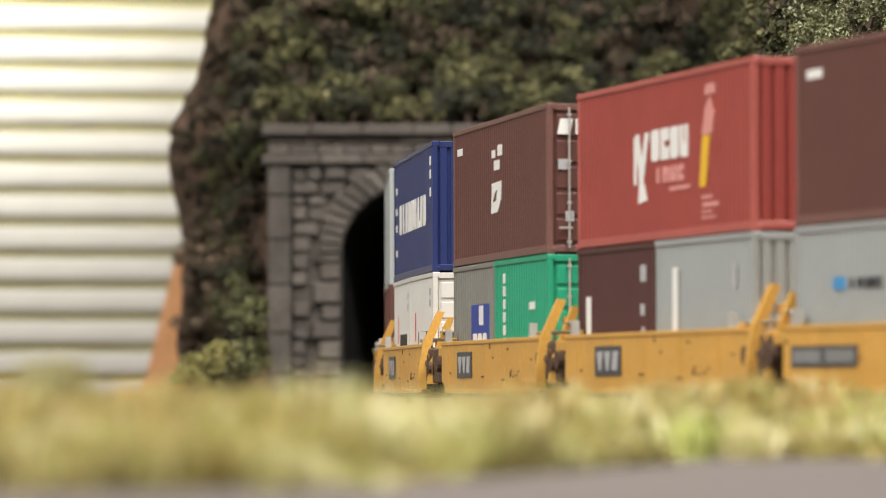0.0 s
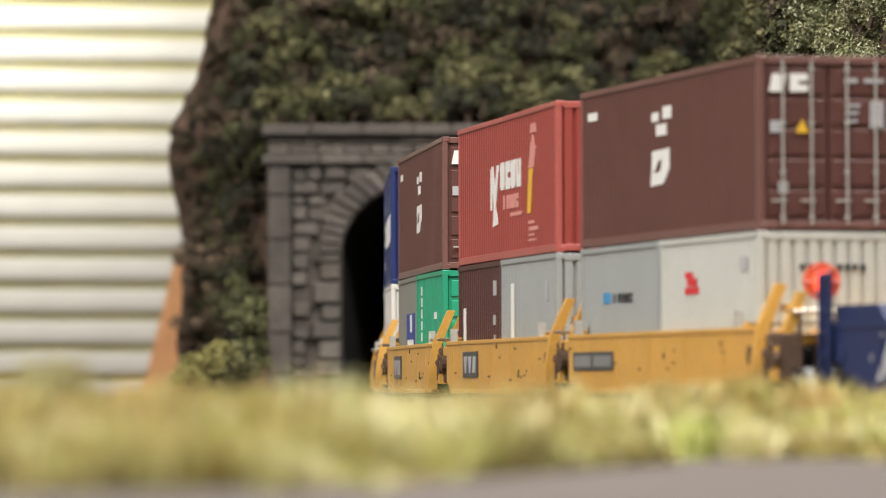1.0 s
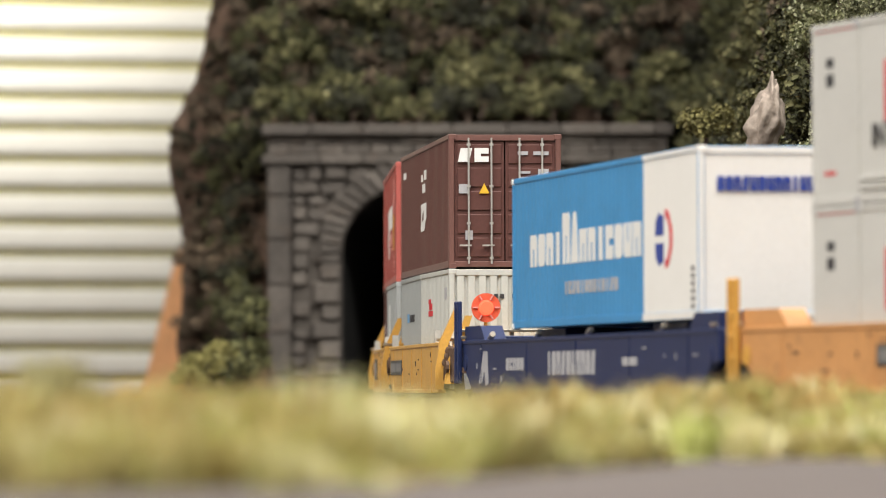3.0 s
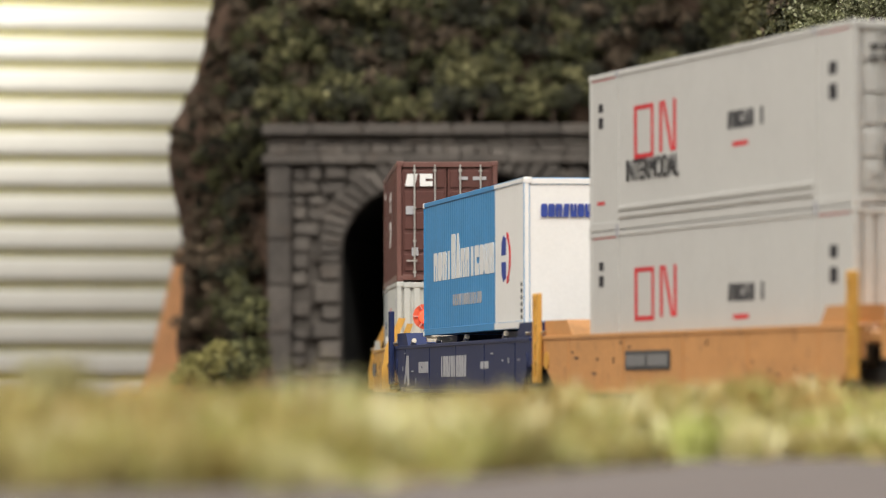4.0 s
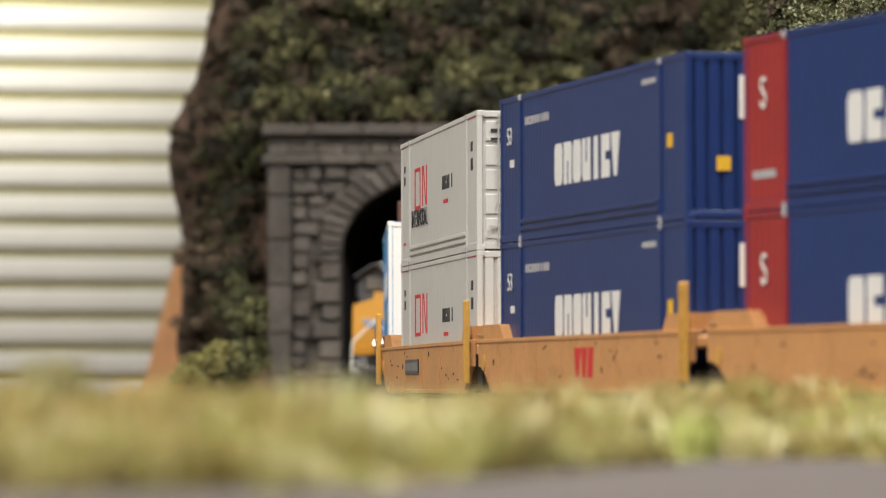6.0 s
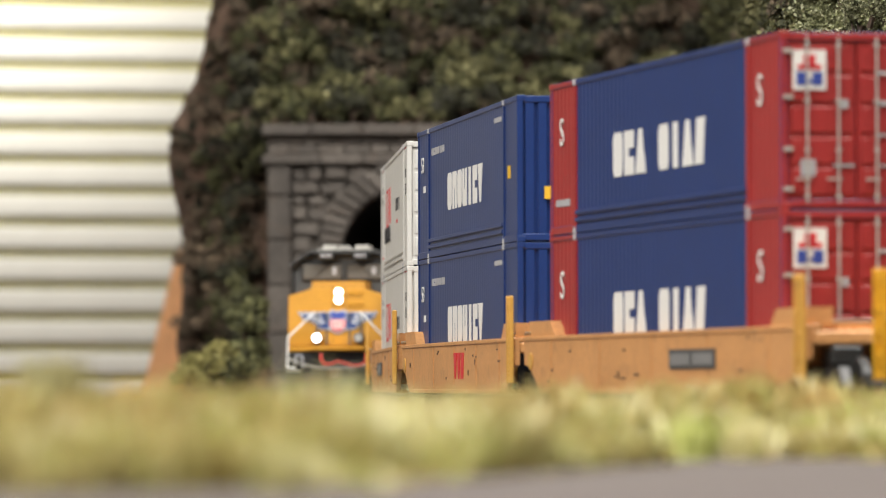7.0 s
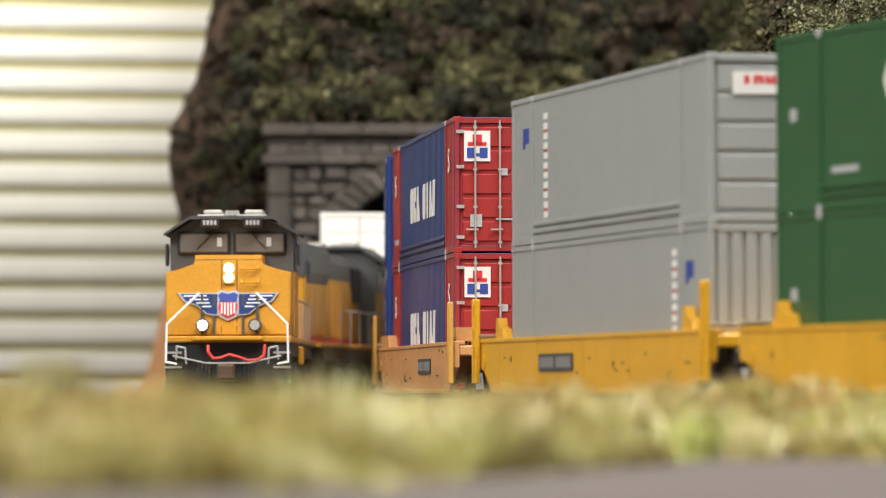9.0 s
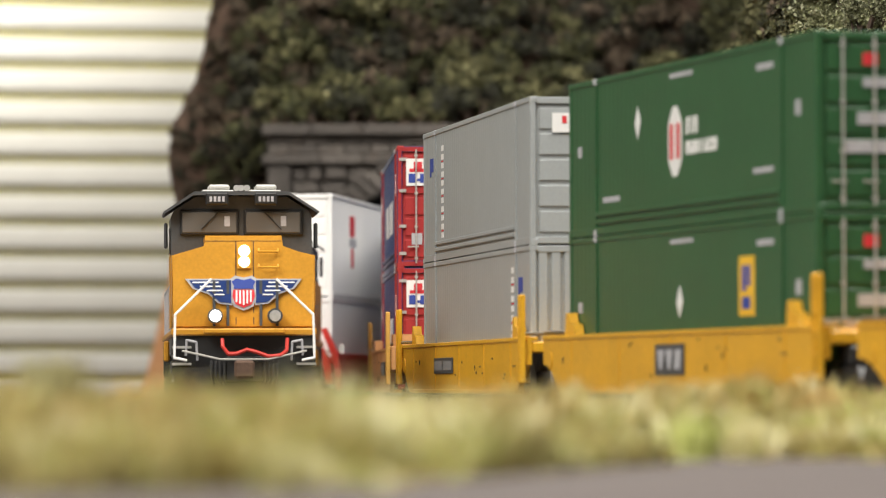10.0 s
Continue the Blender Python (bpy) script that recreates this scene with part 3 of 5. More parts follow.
    ob = tagged(part("rock_outcrop", bm, "rock", smooth=True), "pale grey rock outcrop on the near slope", "rock")
    ob.location = Vector((7.17, 119.0, 6.30)) * K


# ---- grass in the foreground ----
def build_grass():
    rng = random.Random(3)

    def field(name, mat, n, test, hgt, label, wid=0.045):
        verts, faces = [], []
        tries = 0
        while len(faces) < n * 2 and tries < n * 12:
            tries += 1
            x = rng.uniform(-9, 11)
            back = rng.random() ** 1.2 * 20
            d = edge(x) + back
            if not test(x, d, back):
                continue
            h = hgt(x, d, back) * rng.uniform(0.5, 1.15)
            a = rng.uniform(0, 6.283)
            lean = rng.uniform(0.1, 0.7) * h
            base = Vector((x, d, GROUND - 0.03))
            w = Vector((math.cos(a), math.sin(a), 0)) * wid * rng.uniform(0.6, 1.4)
            tip = base + Vector((rng.uniform(-1, 1) * lean, rng.uniform(-1, 1) * lean, h))
            mid = base.lerp(tip, 0.55) + Vector((0, 0, 0.12 * h))
            k = len(verts)
            verts += [base - w, base + w, mid + w * 0.8, mid - w * 0.8, tip]
            faces += [(k, k + 1, k + 2, k + 3), (k + 3, k + 2, k + 4)]
        mesh = bpy.data.meshes.new(name)
        mesh.from_pydata([tuple(v * K) for v in verts], [], faces)
        mesh.materials.append(M[mat])
        tagged(link_mesh(name, mesh), label, "grass", kind="stuff")

    def clump(x, d, s):
        return noise.noise(Vector((x * 0.55 + s, d * 0.3, s)))

    def edge(x):
        k = min(1.0, max(0.0, (x + 1.8) / 5.6))
        return 41.5 + 19 * k * k * (3 - 2 * k) + 1.6 * noise.noise(Vector((x * 0.9, 3, 1))) + 0.8 * noise.noise(Vector((x * 2.8, 5, 2)))

    def height(x, d, back):
        return 0.6 + 0.42 * clump(x, d, 7) + 0.32 * noise.noise(Vector((x * 1.6, d * 0.4, 2))) - (0.28 if back < 2.5 else 0.12 if back < 5 else 0)
    field("dry_grass", "grass", 44000, lambda x, d, k: clump(x, d, 0) > -0.12, height, "yellow dry static grass along the road edge")
    field("tan_grass", "grass_tan", 27000, lambda x, d, k: k > 6 and clump(x, d, 2) > -0.05, height, "tan and brown dry static grass")
    field("green_grass", "grass_green", 31000, lambda x, d, k: k < 11 and clump(x, d, 4) > 0.04, lambda x, d, k: height(x, d, k) * 0.9, "fresh green and yellow grass tufts by the road")
    field("pale_grass", "grass_pale", 16000, lambda x, d, k: noise.noise(Vector((x * 1.5, d * 0.55, 9))) > 0.16, lambda x, d, k: height(x, d, k) * 1.02, "pale straw-coloured grass patches")
    field("lime_grass", "grass_lime", 9000, lambda x, d, k: k < 14 and noise.noise(Vector((x * 1.3, d * 0.5, 21))) > 0.25, lambda x, d, k: height(x, d, k) * 0.95, "fresh lime green grass patches")
    # taller tufts standing out of the belt
    for gx, dd, hh, rad, mat, lab in ((-4.00, 56, 1.3, 0.55, "grass_pale", "tall tuft of yellow dry grass"), (-3.19, 57, 0.95, 0.5, "grass_tan", "tall tuft of yellow dry grass"), (3.96, 70, 1.12, 0.7, "grass_tan", "tall tuft of yellow dry grass"),
                                      (4.90, 71, 0.85, 0.5, "grass_tan", "tall tuft of yellow dry grass"), (-4.40, 55, 0.95, 0.5, "grass_pale", "tall tuft of yellow dry grass"), (0.72, 60, 0.8, 0.6, "grass_tan", "tall tuft of yellow dry grass"),
                                      (-3.26, 45, 0.4, 0.45, "grass_pale", "pale yellow-green tuft at the road edge"), (-2.92, 47.5, 0.45, 0.4, "grass_lime", "fresh green tuft at the road edge"), (-1.37, 43.5, 0.38, 0.5, "grass_pale", "pale yellow-green tuft at the road edge"),
                                      (-0.86, 48, 0.5, 0.5, "grass_pale", "pale yellow-green tuft at the road edge"), (0.49, 55, 0.5, 0.6, "grass_lime", "fresh green tuft at the road edge"), (4.49, 66, 0.5, 0.8, "grass_lime", "fresh green tuft at the road edge"),
                                      (1.86, 62, 0.55, 0.6, "grass_pale", "pale yellow-green tuft at the road edge"), (-2.21, 49, 0.5, 0.5, "grass_pale", "pale yellow-green tuft at the road edge"), (1.45, 66, 0.72, 0.7, "grass_orange", "orange-brown dry grass tuft beside the road"), (3.73, 69, 0.62, 0.6, "grass_orange", "orange-brown dry grass tuft beside the road"),
                                      (-4.06, 52, 0.7, 0.6, "grass_orange", "orange-brown dry grass tuft beside the road"), (-3.56, 54, 0.66, 0.6, "grass_orange", "orange-brown dry grass tuft beside the road")):
        verts, faces = [], []
        for _ in range(700):
            a, q = rng.uniform(0, 6.283), rad * rng.random()
            base = Vector((gx + q * math.cos(a), dd + q * math.sin(a), GROUND))
            h = hh * rng.uniform(0.6, 1.0) * (1 - 0.4 * q / rad)
            w = Vector((math.cos(a * 3), math.sin(a * 3), 0)) * 0.035
            tip = base + Vector((rng.uniform(-0.3, 0.3) * h, rng.uniform(-0.3, 0.3) * h, h))
            k = len(verts)
            verts += [base - w, base + w, base.lerp(tip, 0.6) + w * 0.9, base.lerp(tip, 0.6) - w * 0.9, tip]
            faces += [(k, k + 1, k + 2, k + 3), (k + 3, k + 2, k + 4)]
        mesh = bpy.data.meshes.new("grass_tuft")
        mesh.from_pydata([tuple(v * K) for v in verts], [], faces)
        mesh.materials.append(M[mat])
        tagged(link_mesh("grass_tuft", mesh), lab, "grass tuft", "grass tufts by the road")


# ---- containers ----
def corrugated(bm, x0, x1, y, out, z0, z1, pitch, depth, split=None):
    """A side sheet along x with vertical trapezoid ribs; out is the outward sign in y."""
    n = max(1, round((x1 - x0) / pitch))
    p = (x1 - x0) / n
    line = []
    for i in range(n):
        a = x0 + i * p
        line += [(a, 0), (a + p * 0.35, 0), (a + p * 0.5, depth), (a + p * 0.85, depth)]
    line.append((x1, 0))
    lo = [bm.verts.new((x, y - out * k, z0)) for x, k in line]
    hi = [bm.verts.new((x, y - out * k, z1)) for x, k in line]
    for i in range(len(line) - 1):
        f = bm.faces.new((lo[i], lo[i + 1], hi[i + 1], hi[i]) if out < 0 else (lo[i + 1], lo[i], hi[i], hi[i + 1]))
        if split:
            c = (line[i][0] + line[i + 1][0]) / 2
            f.material_index = next((m for a, m in split if c < a), split[-1][1])


def container(L, w, h, colour, label, ribs=0.28, depth=0.035, split=None, extra=(), posts=False, end_colour=None, door=True, bars=True, rail=None, group="containers of the stack train"):
    """A shipping container: x along it, the doors at +x, origin at the centre of its base."""
    root = thing("shipping_container", label, "container", group)
    mats = [colour, *extra]
    fr = rail or colour
    bm = bmesh.new()
    corrugated(bm, -L / 2 + 0.1, L / 2 - 0.1, -w / 2 + 0.02, -1, 0.14, h - 0.1, ribs, depth, split)
    corrugated(bm, -L / 2 + 0.1, L / 2 - 0.1, w / 2 - 0.02, 1, 0.14, h - 0.1, ribs, depth, split)
    box(bm, -L / 2 + 0.06, L / 2 - 0.12, -w / 2 + 0.08, w / 2 - 0.08, 0.05, 0.13)
    part("side_sheet", bm, mats, root)
    bm = bmesh.new()
    for i in range(round(L / 1.2)):
        a = -L / 2 + 0.1 + i * (L - 0.2) / round(L / 1.2)
        box(bm, a + 0.03, a + (L - 0.2) / round(L / 1.2) - 0.03, -w / 2 + 0.07, w / 2 - 0.07, h - 0.06, h - 0.02)
    box(bm, -L / 2 + 0.05, L / 2 - 0.05, -w / 2 + 0.05, w / 2 - 0.05, h - 0.1, h - 0.045)
    part("roof", bm, fr, root)
    # frame: posts and rails, proud of the sheets
    bm = bmesh.new()
    spans = [(min(a, L / 2 - 0.1), mi) for a, mi in split] if split else [(L / 2 - 0.1, 0)]
    for sx, mi in ((-1, spans[0][1]), (1, spans[-1][1])):
        for sy in (-1, 1):
            box(bm, sx * L / 2 - sx * 0.14, sx * L / 2, sy * w / 2 - sy * 0.12, sy * w / 2, 0.05, h - 0.03, 0.015, mi)
        box(bm, sx * L / 2 - sx * 0.1, sx * L / 2 - sx * 0.01, -w / 2 + 0.1, w / 2 - 0.1, 0.03, 0.16, 0.01, mi)
        box(bm, sx * L / 2 - sx * 0.1, sx * L / 2 - sx * 0.01, -w / 2 + 0.1, w / 2 - 0.1, h - 0.14, h - 0.01, 0.01, mi)
    a = -L / 2 + 0.1
    for b, mi in spans:
        for sy in (-1, 1):
            box(bm, a, b, sy * w / 2 - sy * 0.07, sy * w / 2 + sy * 0.005, 0.02, 0.17, 0.01, mi)
            box(bm, a, b, sy * w / 2 - sy * 0.07, sy * w / 2 + sy * 0.005, h - 0.1, h, 0.01, mi)
        a = b
    part("frame", bm, mats if split else fr, root)
    cast = lift = None
    for sx in (-1, 1):
        for sy in (-1, 1):
            for z in (0.0, h - 0.115):
                if cast is None:
                    bm = bmesh.new()
                    box(bm, -0.09, 0.095, -0.08, 0.09, 0, 0.118, 0.015)
                    cast = ob = part("corner_casting", bm, extra[0] if split else fr, root)
                else:
                    ob = cast.copy()
                    scene.collection.objects.link(ob)
                ob.matrix_basis = Matrix.Translation(Vector((sx * (L / 2 - 0.09), sy * (w / 2 - 0.075), z)) * K) @ Matrix.Rotation(0 if sx > 0 else math.pi, 4, "Z")
                if posts:
                    if lift is None:
                        bm = bmesh.new()
                        box(bm, -0.09, 0.09, -0.08, 0.085, 0, 0.118, 0.015)
                        lift = ob = part("lifting_casting", bm, "mark_pale", root, "pale metal lifting casting")
                    else:
                        ob = lift.copy()
                        scene.collection.objects.link(ob)
                    ob.matrix_basis = Matrix.Translation(Vector((sx * 6.1, sy * (w / 2 - 0.055), z)) * K)
    if posts:
        for sx in (-1, 1):
            for sy in (-1, 1):
                bm = bmesh.new()
                box(bm, sx * 6.1 - 0.07, sx * 6.1 + 0.07, sy * w / 2 - sy * 0.08, sy * w / 2 + sy * 0.012, 0.1, h - 0.08, 0.01)
                part("lifting_post", bm, fr, root)
        bm = bmesh.new()
        for sy in (-1, 1):
            for z in (0.22, 0.36):
                box(bm, -6.0, 6.0, sy * w / 2 - sy * 0.06, sy * w / 2 + sy * 0.03, z, z + 0.08, 0.012)
        part("base_rail", bm, colour, root)
    # far end wall
    bm = bmesh.new()
    for i in range(8):
        a = -w / 2 + 0.12 + i * (w - 0.24) / 8
        box(bm, -L / 2 + 0.03, -L / 2 + 0.07, a + 0.04, a + (w - 0.24) / 8 - 0.03, 0.12, h - 0.12)
    box(bm, -L / 2 + 0.06, -L / 2 + 0.1, -w / 2 + 0.1, w / 2 - 0.1, 0.1, h - 0.1)
    part("end_wall", bm, end_colour or colour, root)
    if door:
        for k in (0, 1):
            y0, y1 = (-w / 2 + 0.13, -0.015) if k == 0 else (0.015, w / 2 - 0.13)
            bm = bmesh.new()
            box(bm, L / 2 - 0.1, L / 2 - 0.05, y0, y1, 0.17, h - 0.15)
            d = part("door", bm, end_colour or colour, root)
            step = (h - 0.38) / 5
            bm = bmesh.new()
            box(bm, L / 2 - 0.06, L / 2 - 0.025, y0 + 0.06, y1 - 0.06, 0.25, 0.2 + step - 0.04, 0.012)
            panel = part("door_panel", bm, end_colour or colour, d)
            for i in range(1, 5):
                ob = panel.copy()
                scene.collection.objects.link(ob)
                ob.location.z = i * step * K
            if bars:
                for f in (0.28, 0.74):
                    y = y0 + (y1 - y0) * f
                    bm = bmesh.new()
                    rod(bm, (L / 2 + 0.015, y, 0.1), (L / 2 + 0.015, y, h - 0.08), 0.021, 6)
                    for z in (0.2, 0.95, 1.75, h - 0.25):
                        box(bm, L / 2 - 0.03, L / 2 + 0.035, y - 0.04, y + 0.04, z, z + 0.05)
                    box(bm, L / 2 + 0.01, L / 2 + 0.04, y - 0.2, y + 0.06, 0.48, 0.515)
                    part("locking_bar", bm, "silver", d, "silver locking bar")
    else:
        bm = bmesh.new()
        n = 9 if ribs < 0.31 else 0
        box(bm, L / 2 - 0.1, L / 2 - (0.06 if n else 0.025), -w / 2 + 0.1, w / 2 - 0.1, 0.1, h - 0.1)
        wall = part("front_wall", bm, end_colour or colour, root)
        rib = None
        for i in range(n):
            if rib is None:
                bm = bmesh.new()
                box(bm, L / 2 - 0.07, L / 2 - 0.02, 0.03, (w - 0.28) / n - 0.05, 0.15, h - 0.13, 0.012)
                rib = ob = part("wall_rib", bm, end_colour or colour, wall)
            else:
                ob = rib.copy()
                scene.collection.objects.link(ob)
            ob.location.y = (-w / 2 + 0.14 + i * (w - 0.28) / n) * K
    return root


def outline(r):
    return [(r[0], r[1]), (r[2], r[1]), (r[2], r[3]), (r[0], r[3])] if not isinstance(r[0], tuple) else r


def flat_marks(root, shapes, mat, name, plate, lab=""):
    """Painted shapes: each one that is large enough a part of its own, the tiny ones together."""
    tiny = []
    for r in shapes:
        poly = outline(r)
        us, vs = [p[0] for p in poly], [p[1] for p in poly]
        if (max(us) - min(us)) * (max(vs) - min(vs)) < 0.05:
            tiny.append(poly)
            continue
        bm = bmesh.new()
        plate(bm, poly)
        bmesh.ops.recalc_face_normals(bm, faces=bm.faces)
        part(name, bm, mat, root, lab)
    if tiny:
        bm = bmesh.new()
        for poly in tiny:
            plate(bm, poly)
        bmesh.ops.recalc_face_normals(bm, faces=bm.faces)
        tagged(part(name, bm, mat, root), lab, kind="stuff")


def side_marks(root, w, rects, mat, name="lettering", lab="", out=0.0, dx=0.0):
    """Flat marks on the side at -y: rectangles or polygons in x, z."""
    flat_marks(root, [[(x + dx, z) for x, z in outline(r)] for r in rects], mat, name, lambda bm, poly: prism(bm, poly, -w / 2 + 0.014 - out, -w / 2 + 0.03), lab)


def end_marks(root, L, rects, mat, name="end_lettering", out=0.0):
    flat_marks(root, rects, mat, name, lambda bm, poly: prism_x(bm, poly, L / 2 - 0.03, L / 2 - 0.014 + out))


# plain letter-sized shapes, in a unit square: slabs, some with a notch, wedges and bars
SHAPES = {
    "b": [(0.14, 0), (0.86, 0), (1, 0.14), (1, 0.86), (0.86, 1), (0.14, 1), (0, 0.86), (0, 0.14)],
    "n": [(0, 0), (0.4, 0), (0.4, 0.55), (0.58, 0.55), (0.58, 0), (1, 0), (1, 0.88), (0.86, 1), (0, 1)],
    "u": [(0.14, 0), (1, 0), (1, 1), (0.6, 1), (0.6, 0.45), (0.42, 0.45), (0.42, 1), (0, 1), (0, 0.14)],
    "i": [(0.25, 0), (0.75, 0), (0.75, 1), (0.25, 1)],
    "a": [(0, 0), (1, 0), (0.7, 1), (0.3, 1)],
    "v": [(0.32, 0), (0.68, 0), (1, 1), (0, 1)],
    "k": [(0, 0), (0.8, 0), (1, 1), (0.2, 1)],
    "e": [(0, 0), (1, 0), (1, 0.4), (0.45, 0.4), (0.45, 0.6), (1, 0.6), (1, 1), (0, 1)],
}


def shape_row(x0, z0, x1, z1, code, gap=0.14):
    """Plain shapes in a row, as the code says; a capital is half as high again, a blank stays free."""
    cw = (x1 - x0) / len(code)
    out = []
    for i, c in enumerate(code):
        if c != " ":
            tall = 1.55 if c.isupper() else 1.0
            out.append([(x0 + (i + u * (1 - gap)) * cw, z0 + v * tall * (z1 - z0)) for u, v in SHAPES[c.lower()]])
    return out


def block_row(x0, z0, x1, z1, n, seed):
    """n plain letter-sized shapes in a row."""
    rng = random.Random(seed)
    return shape_row(x0, z0, x1, z1, "".join(rng.choice("bnuibekbn") for _ in range(n)))


def text_mark(root, body, L, w, at, size, mat, end=False):
    """Plain numerals or words in the built-in font, on the side at -y or on the end at +x."""
    cu = bpy.data.curves.new("lettering", "FONT")
    cu.body, cu.size, cu.extrude = body, size, 0.006
    tmp = new("lettering", cu)
    bpy.context.view_layer.update()
    mesh = bpy.data.meshes.new_from_object(tmp.evaluated_get(bpy.context.evaluated_depsgraph_get()))
    bpy.data.objects.remove(tmp)
    if end:
        m = Matrix(((0, 0, 1, L / 2 - 0.015), (1, 0, 0, at[0]), (0, 1, 0, at[1]), (0, 0, 0, 1)))
    else:
        m = Matrix(((1, 0, 0, at[0]), (0, 0, -1, -w / 2 - 0.006), (0, 1, 0, at[1]), (0, 0, 0, 1)))
    mesh.transform(Matrix.Diagonal((K, K, K, 1)) @ m)
    mesh.materials.append(M[mat])
    return link_mesh("lettering", mesh, root)


# ---- freight cars ----
def truck(root, x, mat="black"):
    bm = bmesh.new()
    for sy in (-1, 1):
        prism(bm, [(x - 1.25, 0.38), (x - 0.95, 0.72), (x + 0.95, 0.72), (x + 1.25, 0.38), (x + 0.6, 0.28), (x - 0.6, 0.28)], sy * 1.05 - 0.08, sy * 1.05 + 0.08)
    box(bm, x - 0.25, x + 0.25, -1.0, 1.0, 0.35, 0.75)
    bogie = part("truck", bm, mat, root, "black sprung truck frame")
    for dx in (-0.88, 0.88):
        bm = bmesh.new()
        for sy in (-1, 1):
            rod(bm, (x + dx, sy * 0.7, 0.44), (x + dx, sy * 0.83, 0.44), 0.44, 16)
        rod(bm, (x + dx, -0.8, 0.44), (x + dx, 0.8, 0.44), 0.09, 8)
        part("wheelset", bm, "black", bogie)


def sill_poly(H0, H, top, square):
    a, b, z = (0.25, 0.45, 0.5) if square else (0.45, 1.3, 0.8)
    return [(-H0, z + 0.05), (-H0 + a, z), (-H0 + b, 0.32), (H - b, 0.32), (H - a, z), (H, z + 0.05), (H, top), (-H0, top)]


